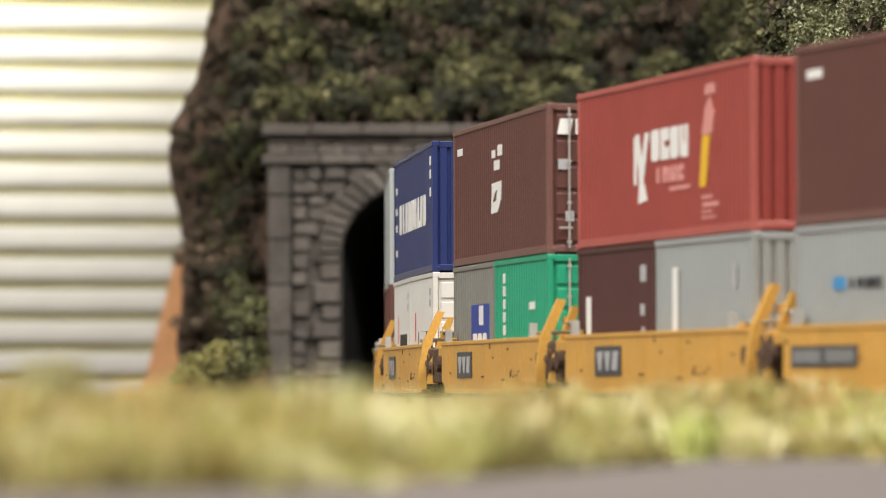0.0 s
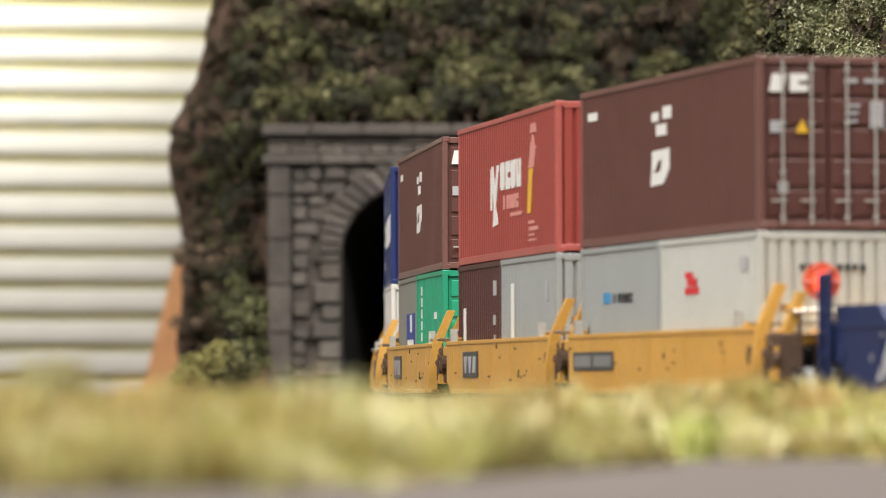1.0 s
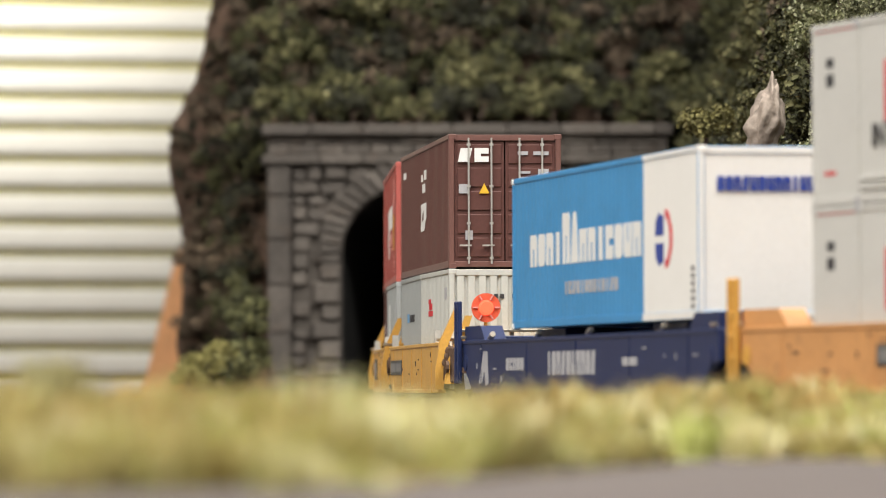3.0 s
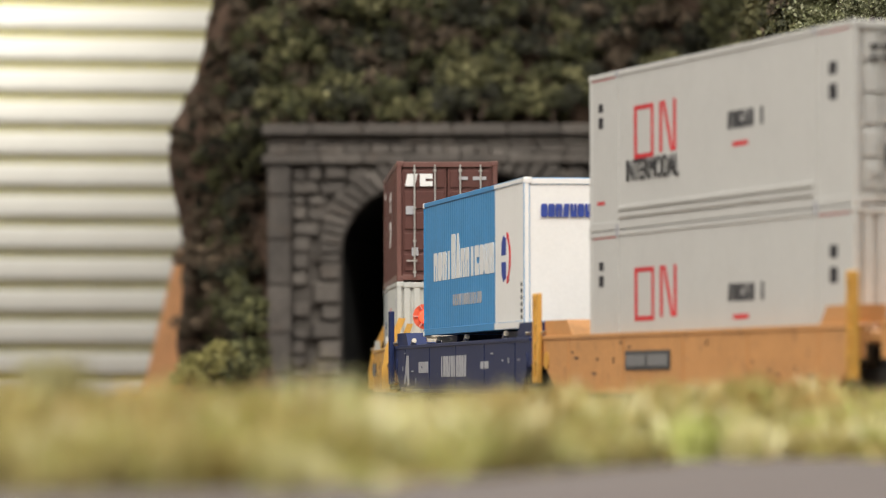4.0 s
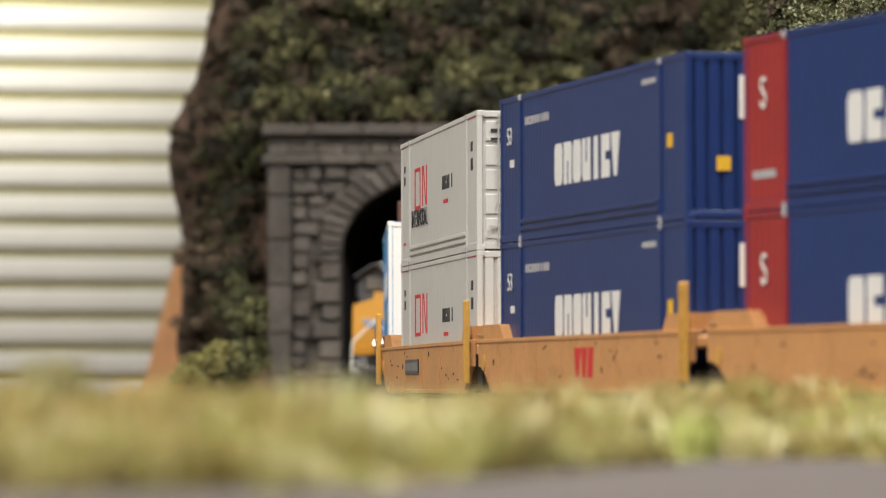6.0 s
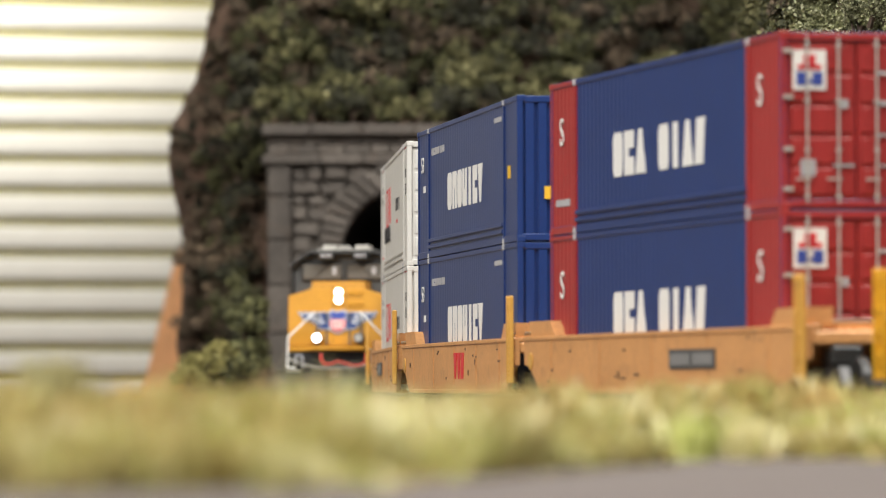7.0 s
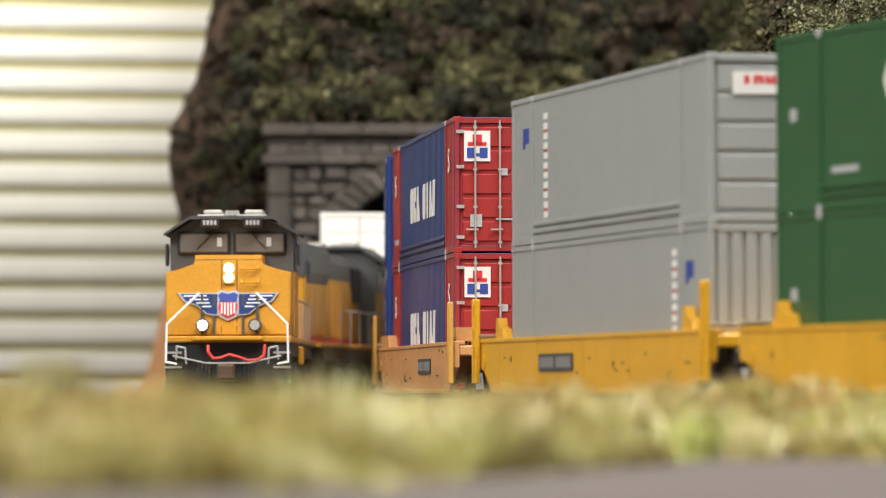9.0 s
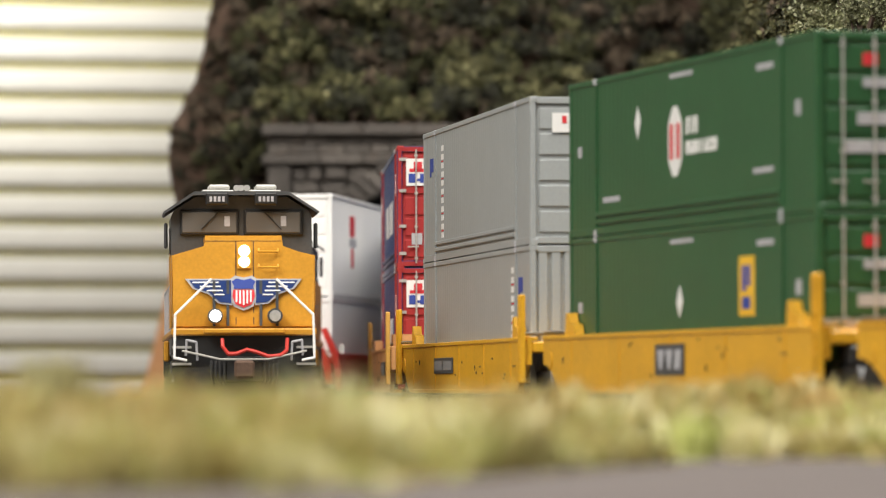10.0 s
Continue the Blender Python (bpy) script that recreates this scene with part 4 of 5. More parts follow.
def well_car(L, colour, label, style, logo_at, logo=True, wide=False, near_truck=True, marks="mark_black", arm="yellow", group="well cars of the stack train", ends=(1,)):
    """A well car: x along it, origin on the rail top at its centre."""
    root = thing("well_car", label, "rail car", group)
    H, top, w = L / 2, 1.38, 1.5
    for sy in (-1, 1):
        bm = bmesh.new()
        e, e0 = (H - 0.25, H - 1.2) if style == "arm" else (H, H)
        prism(bm, sill_poly(e0, e, top, style == "arm"), sy * w - sy * 0.1, sy * w)
        box(bm, -e0 + 0.01, e - 0.01, sy * w - sy * 0.22, sy * w + sy * 0.03, top - 0.07, top + 0.01, 0.012)
        box(bm, -H + 2.0, H - 2.0, sy * w - sy * 0.3, sy * w + sy * 0.03, 0.3, 0.38, 0.012)
        for k in range(5):
            a = -H + 2.2 + k * (L - 4.4) / 4
            box(bm, a - 0.02, a + 0.02, sy * w, sy * w + sy * 0.012, 0.42, top - 0.08)
        part("side_sill", bm, colour, root)
        if style == "tall":
            for sx in (-1, 1):
                bm = bmesh.new()
                if colour == "amber":
                    a = sx * (H - 1.9)
                    prism(bm, [(a + 0.42, top + 0.012), (a + 0.3, top + 0.2), (a, top + 0.24), (a - 0.12, top + 0.42), (a - 0.3, top + 0.42), (a - 0.36, top + 0.012)], sy * w - sy * 0.22, sy * w - sy * 0.04)
                else:
                    a, b = sx * (H - 0.2), sx * (H - 2.3)
                    prism(bm, [(a, top + 0.012), (a, top + 0.3), (b + sx * 0.4, top + 0.3), (b, top + 0.012)], sy * w - sy * 0.5, sy * w - sy * 0.05)
                part("container_guide", bm, colour, root)
        else:
            for sx in (-1, 1):
                bm = bmesh.new()
                a = sx * (H - 1.6)
                prism(bm, [(a - 0.12, top + 0.012), (a - 0.05, top + 0.28), (a + 0.05, top + 0.28), (a + 0.12, top + 0.012)], sy * w - sy * 0.16, sy * w - sy * 0.02)
                part("container_guide", bm, "silver" if style == "arm" else colour, root)
    bm = bmesh.new()
    box(bm, -H + 2.0, H - 2.0, -w + 0.3, w - 0.3, 0.2, 0.28)
    part("well_floor", bm, "black", root)
    for sx in (-1, 1):
        bm = bmesh.new()
        box(bm, sx * H, sx * (H - 1.3), -w + 0.102, w - 0.102, 1.08, 1.3, 0.03)
        box(bm, sx * (H - 1.25), sx * (H - 1.35), -w + 0.102, w - 0.102, 0.5, top + 0.1, 0.02)
        for y in (-0.9, -0.3, 0.3, 0.9):
            box(bm, sx * (H - 0.1), sx * (H - 1.25), y - 0.04, y + 0.04, 1.3, 1.36)
        part("end_platform", bm, colour, root)
        bm = bmesh.new()
        rod(bm, (sx * (H - 0.3), -w - 0.06, 1.45), (sx * (H - 0.3), w + 0.06, 1.45), 0.035, 6)
        rod(bm, (sx * (H - 0.05), -w * 0.8, 1.2), (sx * (H - 0.05), w * 0.8, 1.2), 0.03, 6)
        for y in (-1.2, 1.2):
            rod(bm, (sx * (H - 0.3), y, 1.1), (sx * (H - 0.3), y, 1.45), 0.025, 6)
        part("grab_rail", bm, "steel", root, "bright metal grab rail")
        bm = bmesh.new()
        box(bm, sx * (H - 0.1), sx * (H + 0.35), -0.2, 0.2, 0.72, 1.02, 0.04)
        box(bm, sx * (H - 0.5), sx * (H + 0.1), -1.1, -0.6, 0.75, 1.05, 0.03)
        part("coupling", bm, "black", root)
        bm = bmesh.new()
        rod(bm, (sx * (H - 0.55), -w - 0.02, 0.92), (sx * (H - 0.55), -w + 0.12, 0.92), 0.17, 12)
        part("brake_wheel", bm, "rust" if style == "arm" else arm, root)
        # end arms or ladders
        for sy in (-1, 1):
            if sx not in ends:
                continue
            bm = bmesh.new()
            if style == "arm":
                a = H - 0.05
                prism_x(bm, [(sy * (w + 0.12), 0.38), (sy * (w + 0.12), 0.8), (sy * (w + 0.02), 1.4), (sy * (w - 0.3), 2.1), (sy * (w - 0.46), 2.08), (sy * (w - 0.16), 1.35), (sy * (w - 0.06), 0.8), (sy * (w - 0.06), 0.38)], a - 0.11, a + 0.11)
                prism_x(bm, [(sy * (w - 0.02), 0.5), (sy * (w - 0.1), 1.0), (sy * (w - 0.48), 1.95), (sy * (w - 0.62), 1.95), (sy * (w - 0.3), 0.95), (sy * (w - 0.25), 0.5)], a + 0.5, a + 0.72)
                box(bm, a - 0.1, a + 0.7, sy * (w - 0.42), sy * (w - 0.5), 1.66, 1.76)
            else:
                a = sx * (H - 0.12)
                for dx in (-0.15, 0.15):
                    box(bm, a + dx - 0.045, a + dx + 0.045, sy * w + sy * 0.03, sy * w + sy * 0.13, 0.5, 2.2, 0.015)
                for z in (0.58, 0.92, 1.26, 1.6, 2.1):
                    box(bm, a - 0.14, a + 0.14, sy * w + sy * 0.05, sy * w + sy * 0.1, z - 0.03, z + 0.03)
            part("end_arm" if style == "arm" else "end_ladder", bm, arm, root)
        if style == "arm" and sx > 0:
            bm = bmesh.new()
            box(bm, H + 0.05, H + 0.75, -w + 0.35, w - 0.35, 1.6, 1.66, 0.01)
            for y in (-0.9, 0.0, 0.9):
                rod(bm, (H + 0.3, y, 0.9), (H + 0.3, y, 1.6), 0.05, 6)
            part("crossover_platform", bm, "steel", root, "bright metal crossover platform")
            bm = bmesh.new()
            for y, z in ((-1.35, 1.25), (-1.2, 0.85), (-1.42, 1.0)):
                rod(bm, (H - 0.2, y, z), (H + 0.6, y + 0.1, z - 0.15), 0.1, 8)
            box(bm, H + 0.05, H + 0.7, -1.38, -0.95, 0.5, 1.3, 0.05)
            for q in range(5):
                bmesh.ops.create_cone(bm, cap_ends=True, segments=10, radius1=0.13, radius2=0.13, depth=0.06, matrix=Matrix.Translation((H + 0.1 + 0.14 * q, -1.42, 0.7 + 0.16 * (q % 3))) @ Matrix.Rotation(math.pi / 2, 4, "X"))
            part("brake_gear", bm, "rust", root)
    if near_truck:
        truck(root, H - 0.4 if style != "arm" else H + 0.35)
    if style == "tall":
        truck(root, -H + 0.4)
    # emblem plate and small lettering on the sill
    if logo:
        x = logo_at
        ln, zl, zh = (1.5, 0.72, 1.06) if wide else (0.95, 0.62, 1.16)
        bm = bmesh.new()
        box(bm, x - ln, x + ln, -w - 0.032, -w - 0.005, zl, zh, 0.008)
        plate = part("emblem_plate", bm, "dark_grey", root, "dark grey plate with white block lettering")
        for poly in [(x - ln + 0.12, zl + 0.07, x - 0.1, zh - 0.07), (x + 0.08, zl + 0.07, x + ln - 0.12, zh - 0.07)] if wide else shape_row(x - ln + 0.17, zl + 0.1, x + ln - 0.05, zh - 0.1, "vvk"):
            bm = bmesh.new()
            prism(bm, outline(poly), -w - 0.038, -w - 0.03)
            bmesh.ops.recalc_face_normals(bm, faces=bm.faces)
            part("block_letter", bm, "mark_grey" if wide else "mark_pale", plate)
    rng = random.Random(int(L * 100) + int(logo_at * 10))
    bm = bmesh.new()
    for _ in range(14):
        x, z = rng.uniform(-H + 1.2, H - 1.2), rng.uniform(0.5, 1.2)
        if abs(x - logo_at) < 1.3:
            continue
        ww, hh = rng.choice([(0.06, 0.05), (0.3, 0.03), (0.04, 0.11), (0.14, 0.03), (0.05, 0.04)])
        box(bm, x, x + ww, -w - 0.018, -w - 0.004, z, z + hh)
    tagged(part("small_lettering", bm, marks, root), kind="stuff")
    return root


# ---- locomotive ----
def tube(bm, pts, r, n=6):
    for a, b in zip(pts, pts[1:]):
        rod(bm, a, b, r, n)
    for p in pts[1:-1]:
        bmesh.ops.create_icosphere(bm, subdivisions=1, radius=r, matrix=Matrix.Translation(p))


def loco(label, F=9.3):
    """A six-axle diesel locomotive: nose at +x, origin on the rail top at its centre; 2 * F long."""
    root = thing("locomotive", label, "locomotive", "locomotives")

    def add(name, fn, mat, parent=root, lab="", smooth=False):
        bm = bmesh.new()
        fn(bm)
        bmesh.ops.recalc_face_normals(bm, faces=bm.faces)
        return part(name, bm, mat, parent, lab, smooth)

    def nose(bm):
        poly = [(-1.46, 1.68), (1.46, 1.68), (1.5, 2.2), (1.5, 3.2), (0.8, 3.37), (0.8, 3.62), (-0.8, 3.62), (-0.8, 3.37), (-1.5, 3.2), (-1.5, 2.2)]
        a = [bm.verts.new((F - 3.2, y, z)) for y, z in poly]
        b = [bm.verts.new((F - 1.05 - max(0, z - 2.2) * 0.16, y, z)) for y, z in poly]
        bm.faces.new(a[::-1]), bm.faces.new(b)
        for i in range(len(poly)):
            j = (i + 1) % len(poly)
            bm.faces.new((a[i], a[j], b[j], b[i]))
        bmesh.ops.bevel(bm, geom=[e for e in bm.edges if all(v.co.x > F - 2 for v in e.verts)], offset=0.035, segments=2, affect="EDGES")
    nose_ob = add("nose", nose, "loco_yellow", lab="yellow painted nose")
    nx = lambda z: F - 1.05 - max(0, z - 2.2) * 0.16

    def on_nose(name, polys, mat, out=0.02, lab=""):
        bm = bmesh.new()
        for poly in polys:
            a = [bm.verts.new((nx(z) + out, y, z)) for y, z in poly]
            b = [bm.verts.new((nx(z) - 0.05, y, z)) for y, z in poly]
            bm.faces.new(a), bm.faces.new(b[::-1])
            for i in range(len(poly)):
                j = (i + 1) % len(poly)
                bm.faces.new((a[j], a[i], b[i], b[j]))
        bmesh.ops.recalc_face_normals(bm, faces=bm.faces)
        return part(name, bm, mat, nose_ob, lab)

    def r(y0, z0, y1, z1):
        return [(y0, z0), (y1, z0), (y1, z1), (y0, z1)]

    # winged shield: plain coloured shapes
    def shield(s):
        return [(y * s, 2.42 + (z - 2.42) * s) for y, z in ((0, 2.08), (0.18, 2.16), (0.25, 2.34), (0.22, 2.55), (0.27, 2.66), (0.16, 2.74), (0, 2.7), (-0.16, 2.74), (-0.27, 2.66), (-0.22, 2.55), (-0.25, 2.34), (-0.18, 2.16))]
    on_nose("shield_rim", [shield(1.12)], "mark_pale", 0.02)
    on_nose("shield_top", [[(-0.215, 2.5), (0.215, 2.5), (0.2, 2.56), (0.25, 2.65), (0.15, 2.72), (0, 2.68), (-0.15, 2.72), (-0.25, 2.65), (-0.2, 2.56)]], "mark_blue", 0.032, "blue top of the shield")
    on_nose("shield_field", [[(0, 2.1), (0.17, 2.18), (0.235, 2.34), (0.215, 2.48), (-0.215, 2.48), (-0.235, 2.34), (-0.17, 2.18)]], "mark_red", 0.032, "red and white striped field")
    on_nose("shield_stripe", [r(y - 0.018, 2.16 + abs(y) * 0.4, y + 0.018, 2.47) for y in (-0.15, -0.075, 0, 0.075, 0.15)], "mark", 0.04)
    wings, edges, feathers = [], [], []
    for s in (-1, 1):
        wings.append([(s * 0.26, 2.68), (s * 1.14, 2.68), (s * 1.02, 2.52), (s * 0.72, 2.42), (s * 0.5, 2.22), (s * 0.26, 2.2)])
        edges.append([(s * 0.24, 2.71), (s * 1.22, 2.71), (s * 1.06, 2.5), (s * 0.74, 2.39), (s * 0.52, 2.19), (s * 0.24, 2.16)])
        for k in range(4):
            z = 2.62 - k * 0.085
            feathers.append([(s * (0.52 - k * 0.04), z), (s * (1.08 - k * 0.15), z), (s * (1.06 - k * 0.15), z + 0.03), (s * (0.52 - k * 0.04), z + 0.03)])
    on_nose("wing_outline", edges, "mark_pale", 0.014)
    on_nose("wing_field", wings, "royal", 0.022)
    on_nose("feather_stripe", feathers, "mark", 0.03)
    on_nose("door_seam", [r(y, 1.75, y + 0.02, 3.5) for y in (-0.17, 0.2)] + [r(-0.8, 3.5, 0.8, 3.51)], "rust", 0.006)
    on_nose("post_strip", [r(y - 0.03, 1.72, y + 0.03, 2.68) for y in (-0.62, -0.33, 0.36, 0.7)], "dark_grey", 0.045)
    on_nose("headlight_plate", [r(-0.13, 2.93, 0.16, 3.43)], "loco_yellow", 0.03)
    for z in (3.3, 3.07):
        add("headlight", lambda bm: rod(bm, (nx(z) - 0.02, 0.015, z), (nx(z) + 0.07, 0.015, z), 0.115, 14), "lamp", nose_ob, "lit round headlight")
    for y, mat, lab in ((-0.6, "lamp", "lit ditch light"), (0.65, "silver", "unlit ditch light")):
        add("ditch_light_housing", lambda bm: rod(bm, (F - 1.1, y, 1.93), (F - 0.75, y, 1.93), 0.16, 12), "dark_grey")
        add("ditch_light", lambda bm: rod(bm, (F - 0.78, y, 1.93), (F - 0.72, y, 1.93), 0.12, 12), mat, lab=lab)
    for z in (3.28, 2.95):
        add("grab_iron", lambda bm: tube(bm, [(nx(z), 0.32, z + 0.06), (nx(z) + 0.09, 0.32, z), (nx(z) + 0.09, 0.72, z), (nx(z), 0.72, z + 0.06)], 0.022), "loco_yellow", nose_ob)
    # cab with windscreens
    def cab(bm):
        poly = [(-1.48, 1.68), (1.48, 1.68), (1.5, 4.05), (1.44, 4.2), (0.96, 4.5), (-0.96, 4.5), (-1.44, 4.2), (-1.5, 4.05)]
        prism_x(bm, poly, F - 5.6, F - 3.0)
    cab_ob = add("cab", cab, "dark_grey", lab="dark grey cab with two windscreens")
    add("cab_roof", lambda bm: prism_x(bm, [(-1.63, 4.13), (-1.02, 4.52), (1.02, 4.52), (1.63, 4.13), (1.66, 4.17), (1.0, 4.6), (-1.0, 4.6), (-1.66, 4.17)], F - 5.8, F - 2.7), "dark_grey", cab_ob)
    for s in (-1, 1):
        add("cab_side_panel", lambda bm: box(bm, F - 5.5, F - 3.1, s * 1.48, s * 1.515, 1.7, 3.25), "loco_yellow", cab_ob)
    for s in (-1, 1):
        y0, y1 = (s * 0.1, s * 1.26)
        add("windscreen_frame", lambda bm: box(bm, F - 3.02, F - 2.93, min(y0, y1) - 0.05, max(y0, y1) + 0.05, 3.67, 4.22, 0.03), "black", cab_ob)
        add("windscreen", lambda bm: box(bm, F - 2.96, F - 2.915, min(y0, y1), max(y0, y1), 3.72, 4.17, 0.02), "glass", cab_ob, "dark glossy windscreen")
        add("wiper", lambda bm: rod(bm, (F - 2.9, s * 0.5, 4.15), (F - 2.9, s * 0.85, 3.8), 0.015, 5), "black", cab_ob)
        # added pale square, a bright patch of light painted on the pane
        add("seat_back", lambda bm: box(bm, F - 2.945, F - 2.905, s * 0.6 + 0.22, s * 0.6 + 0.38, 3.84, 4.1, 0.03), "mark_pale", cab_ob, "pale square on the windscreen, imitating light in the glass")
        add("number_board", lambda bm: box(bm, F - 2.95, F - 2.62, s * 0.52 - 0.24, s * 0.52 + 0.24, 4.31, 4.57, 0.03), "black", cab_ob, "black number board with pale bars")
        add("number_bar", lambda bm: [box(bm, F - 2.63, F - 2.605, s * 0.52 - 0.16 + k * 0.088, s * 0.52 - 0.105 + k * 0.088, 4.38, 4.49) for k in range(4)], "mark_pale", cab_ob)
        add("roof_vent", lambda bm: [box(bm, F - 4.2, F - 2.9, s * 0.5 - 0.34, s * 0.5 + 0.34, 4.58, 4.64, 0.02), box(bm, F - 4.0, F - 3.1, s * 0.5 - 0.2, s * 0.5 + 0.26, 4.64, 4.76, 0.04)], "silver", cab_ob)
        add("side_window", lambda bm: box(bm, F - 5.1, F - 3.7, s * 1.495, s * 1.53, 3.3, 3.85, 0.03), "glass", cab_ob)
        add("mirror", lambda bm: box(bm, F - 3.6, F - 3.35, s * 1.56, s * 1.64, 3.4, 3.95, 0.03), "dark_grey", cab_ob)
    add("horn", lambda bm: [rod(bm, (F - 3.6, y, 4.66), (F - 2.95, y, 4.68), 0.03, 8, 0.07) for y in (-0.1, 0.0, 0.12)], "silver", cab_ob)
    # long hood
    add("hood", lambda bm: [box(bm, -F + 1.2, F - 5.6, -0.98, 0.98, 1.68, 3.75, 0.06)], "loco_yellow", lab="yellow long hood")
    add("hood_roof", lambda bm: [prism_x(bm, [(-0.99, 3.5), (0.99, 3.5), (0.99, 3.95), (0.75, 4.25), (-0.75, 4.25), (-0.99, 3.95)], -F + 1.15, F - 5.58)], "dark_grey")
    add("radiator", lambda bm: [prism_x(bm, [(-1.0, 3.3), (1.0, 3.3), (1.08, 3.6), (1.08, 4.2), (0.9, 4.4), (-0.9, 4.4), (-1.08, 4.2), (-1.08, 3.6)], -F + 1.6, -F + 0.62 * F)], "dark_grey")
    for s in (-1, 1):
        for k in range(int((2 * F - 8.2) / 1.6)):
            x = -F + 2.0 + k * 1.6
            add("hood_door", lambda bm: box(bm, x, x + 1.45, s * 0.98, s * 1.01, 1.85, 3.3, 0.02), "loco_yellow")
        add("intake_grille", lambda bm: [box(bm, F - 7.6, F - 5.9, s * 0.985, s * 1.05, 2.9, 3.9)] + [box(bm, F - 7.5 + i * 0.2, F - 7.4 + i * 0.2, s * 1.05, s * 1.09, 2.95, 3.85) for i in range(8)], "black")
        add("stripe", lambda bm: box(bm, -F + 1.3, F - 5.7, s * 1.015, s * 1.03, 1.72, 1.8), "mark_red")
    add("walkway", lambda bm: [box(bm, -F + 0.6, F - 0.85, -1.52, 1.52, 1.52, 1.67, 0.03)], "loco_yellow")
    add("anticlimber", lambda bm: box(bm, F - 1.0, F - 0.55, -0.85, 0.85, 1.56, 1.66, 0.02), "loco_yellow")
    add("frame_sill", lambda bm: [box(bm, -F + 0.8, F - 1.0, -1.45, 1.45, 1.2, 1.52)], "dark_grey")
    for sx in (-1, 1):
        add("pilot", lambda bm: [prism_x(bm, [(-1.5, 1.5), (-1.5, 0.75), (-1.35, 0.3), (1.35, 0.3), (1.5, 0.75), (1.5, 1.5)], sx * (F - 1.2), sx * (F - 0.95)),
                                 prism_x(bm, [(-1.45, 0.85), (-1.5, 0.2), (1.5, 0.2), (1.45, 0.85)], sx * (F - 0.9), sx * (F - 0.6))], "pilot_grey", lab="dark grey pilot and snow plough")
        add("coupler", lambda bm: [box(bm, sx * (F - 0.95), sx * (F - 0.1), -0.13, 0.13, 0.68, 0.95, 0.04), box(bm, sx * (F - 0.3), sx * F, -0.22, 0.2, 0.62, 1.0, 0.05)], "rust")
        add("draft_pocket", lambda bm: box(bm, sx * (F - 0.95), sx * (F - 0.55), -0.4, 0.4, 0.55, 1.08, 0.03), "black")
    add("cut_lever", lambda bm: tube(bm, [(F - 0.52, -1.3, 1.2), (F - 0.48, -0.5, 1.02), (F - 0.48, 0.5, 1.02), (F - 0.52, 1.3, 1.2)], 0.022), "silver")
    for s in (-1, 1):
        for q in range(4):
            y = s * (0.42 + 0.09 * q)
            add("brake_hose", lambda bm: tube(bm, [(F - 0.62, y, 0.98), (F - 0.5, y, 0.9), (F - 0.48, y, 0.6 + 0.03 * q), (F - 0.52, y - s * 0.05, 0.5)], 0.03), "black")
    for y in (-1.1, -0.7, 0.7, 1.1):
        add("plough_rib", lambda bm: box(bm, F - 0.6, F - 0.57, y - 0.025, y + 0.025, 0.24, 0.8), "black")
    add("air_hose", lambda bm: tube(bm, [(F - 0.62, -0.46, 1.45), (F - 0.55, -0.45, 1.28), (F - 0.52, -0.33, 1.13), (F - 0.5, -0.15, 1.14), (F - 0.5, 0.05, 1.22), (F - 0.5, 0.25, 1.17), (F - 0.5, 0.5, 1.08), (F - 0.5, 0.75, 1.1), (F - 0.52, 0.88, 1.2), (F - 0.6, 0.9, 1.46)], 0.04, 8), "hose", lab="red rubber air hose")
    for s in (-1, 1):
        add("front_handrail", lambda bm: tube(bm, [(F - 0.92, s * 0.68, 2.7), (F - 0.6, s * 1.44, 1.95), (F - 0.5, s * 1.46, 1.05), (F - 0.55, s * 1.2, 1.0)], 0.028), "mark", lab="white painted handrail")
        add("step_rail", lambda bm: tube(bm, [(F - 0.6, s * 0.98, 1.0), (F - 0.55, s * 1.0, 1.38), (F - 0.55, s * 1.2, 1.42), (F - 0.6, s * 1.22, 1.1)], 0.025), "mark_pale")
        add("step", lambda bm: [box(bm, F - 1.0, F - 0.65, s * 1.1, s * 1.5, z, z + 0.05) for z in (0.55, 0.9, 1.25)], "silver")
        pts = [(F - 3.2 - 2.1 * i, s * 1.5, 2.6) for i in range(int((2 * F - 4) / 2.1))]
        add("side_handrail", lambda bm: [tube(bm, pts, 0.025)] + [rod(bm, (p[0], p[1], 1.6), p, 0.02, 5) for p in pts], "mark_pale")
        add("cylinder_step", lambda bm: [box(bm, F - 6.5 + i * 0.55, F - 6.1 + i * 0.55, s * 1.5, s * 1.62, 1.0, 1.45, 0.03) for i in range(2)], "loco_yellow")
        add("air_tank", lambda bm: rod(bm, (-0.16 * F, s * 1.25, 1.25), (0.14 * F, s * 1.25, 1.25), 0.2, 10), "dark_grey")
        for sx in (-1, 1):
            cx = sx * (F - 4.7)
            t = add("truck", lambda bm: [prism(bm, [(cx - 2.6, 0.35), (cx - 2.5, 0.85), (cx - 0.8, 1.1), (cx + 0.8, 1.1), (cx + 2.5, 0.85), (cx + 2.6, 0.35), (cx + 1.0, 0.45), (cx - 1.0, 0.45)], s * 1.1 - 0.1, s * 1.1 + 0.1)] + [box(bm, cx + dx - 0.22, cx + dx + 0.22, s * 1.2, s * 1.32, 0.35, 0.75, 0.04) for dx in (-1.7, 0, 1.7)] + [rod(bm, (cx + dx, s * 1.26, 0.75), (cx + dx, s * 1.26, 1.05), 0.12, 8) for dx in (-0.85, 0.85)], "dark_grey")
            for dx in (-1.75, 0, 1.75):
                add("wheel", lambda bm: rod(bm, (cx + dx, s * 0.7, 0.5), (cx + dx, s * 0.85, 0.5), 0.5, 20), "rust", t)
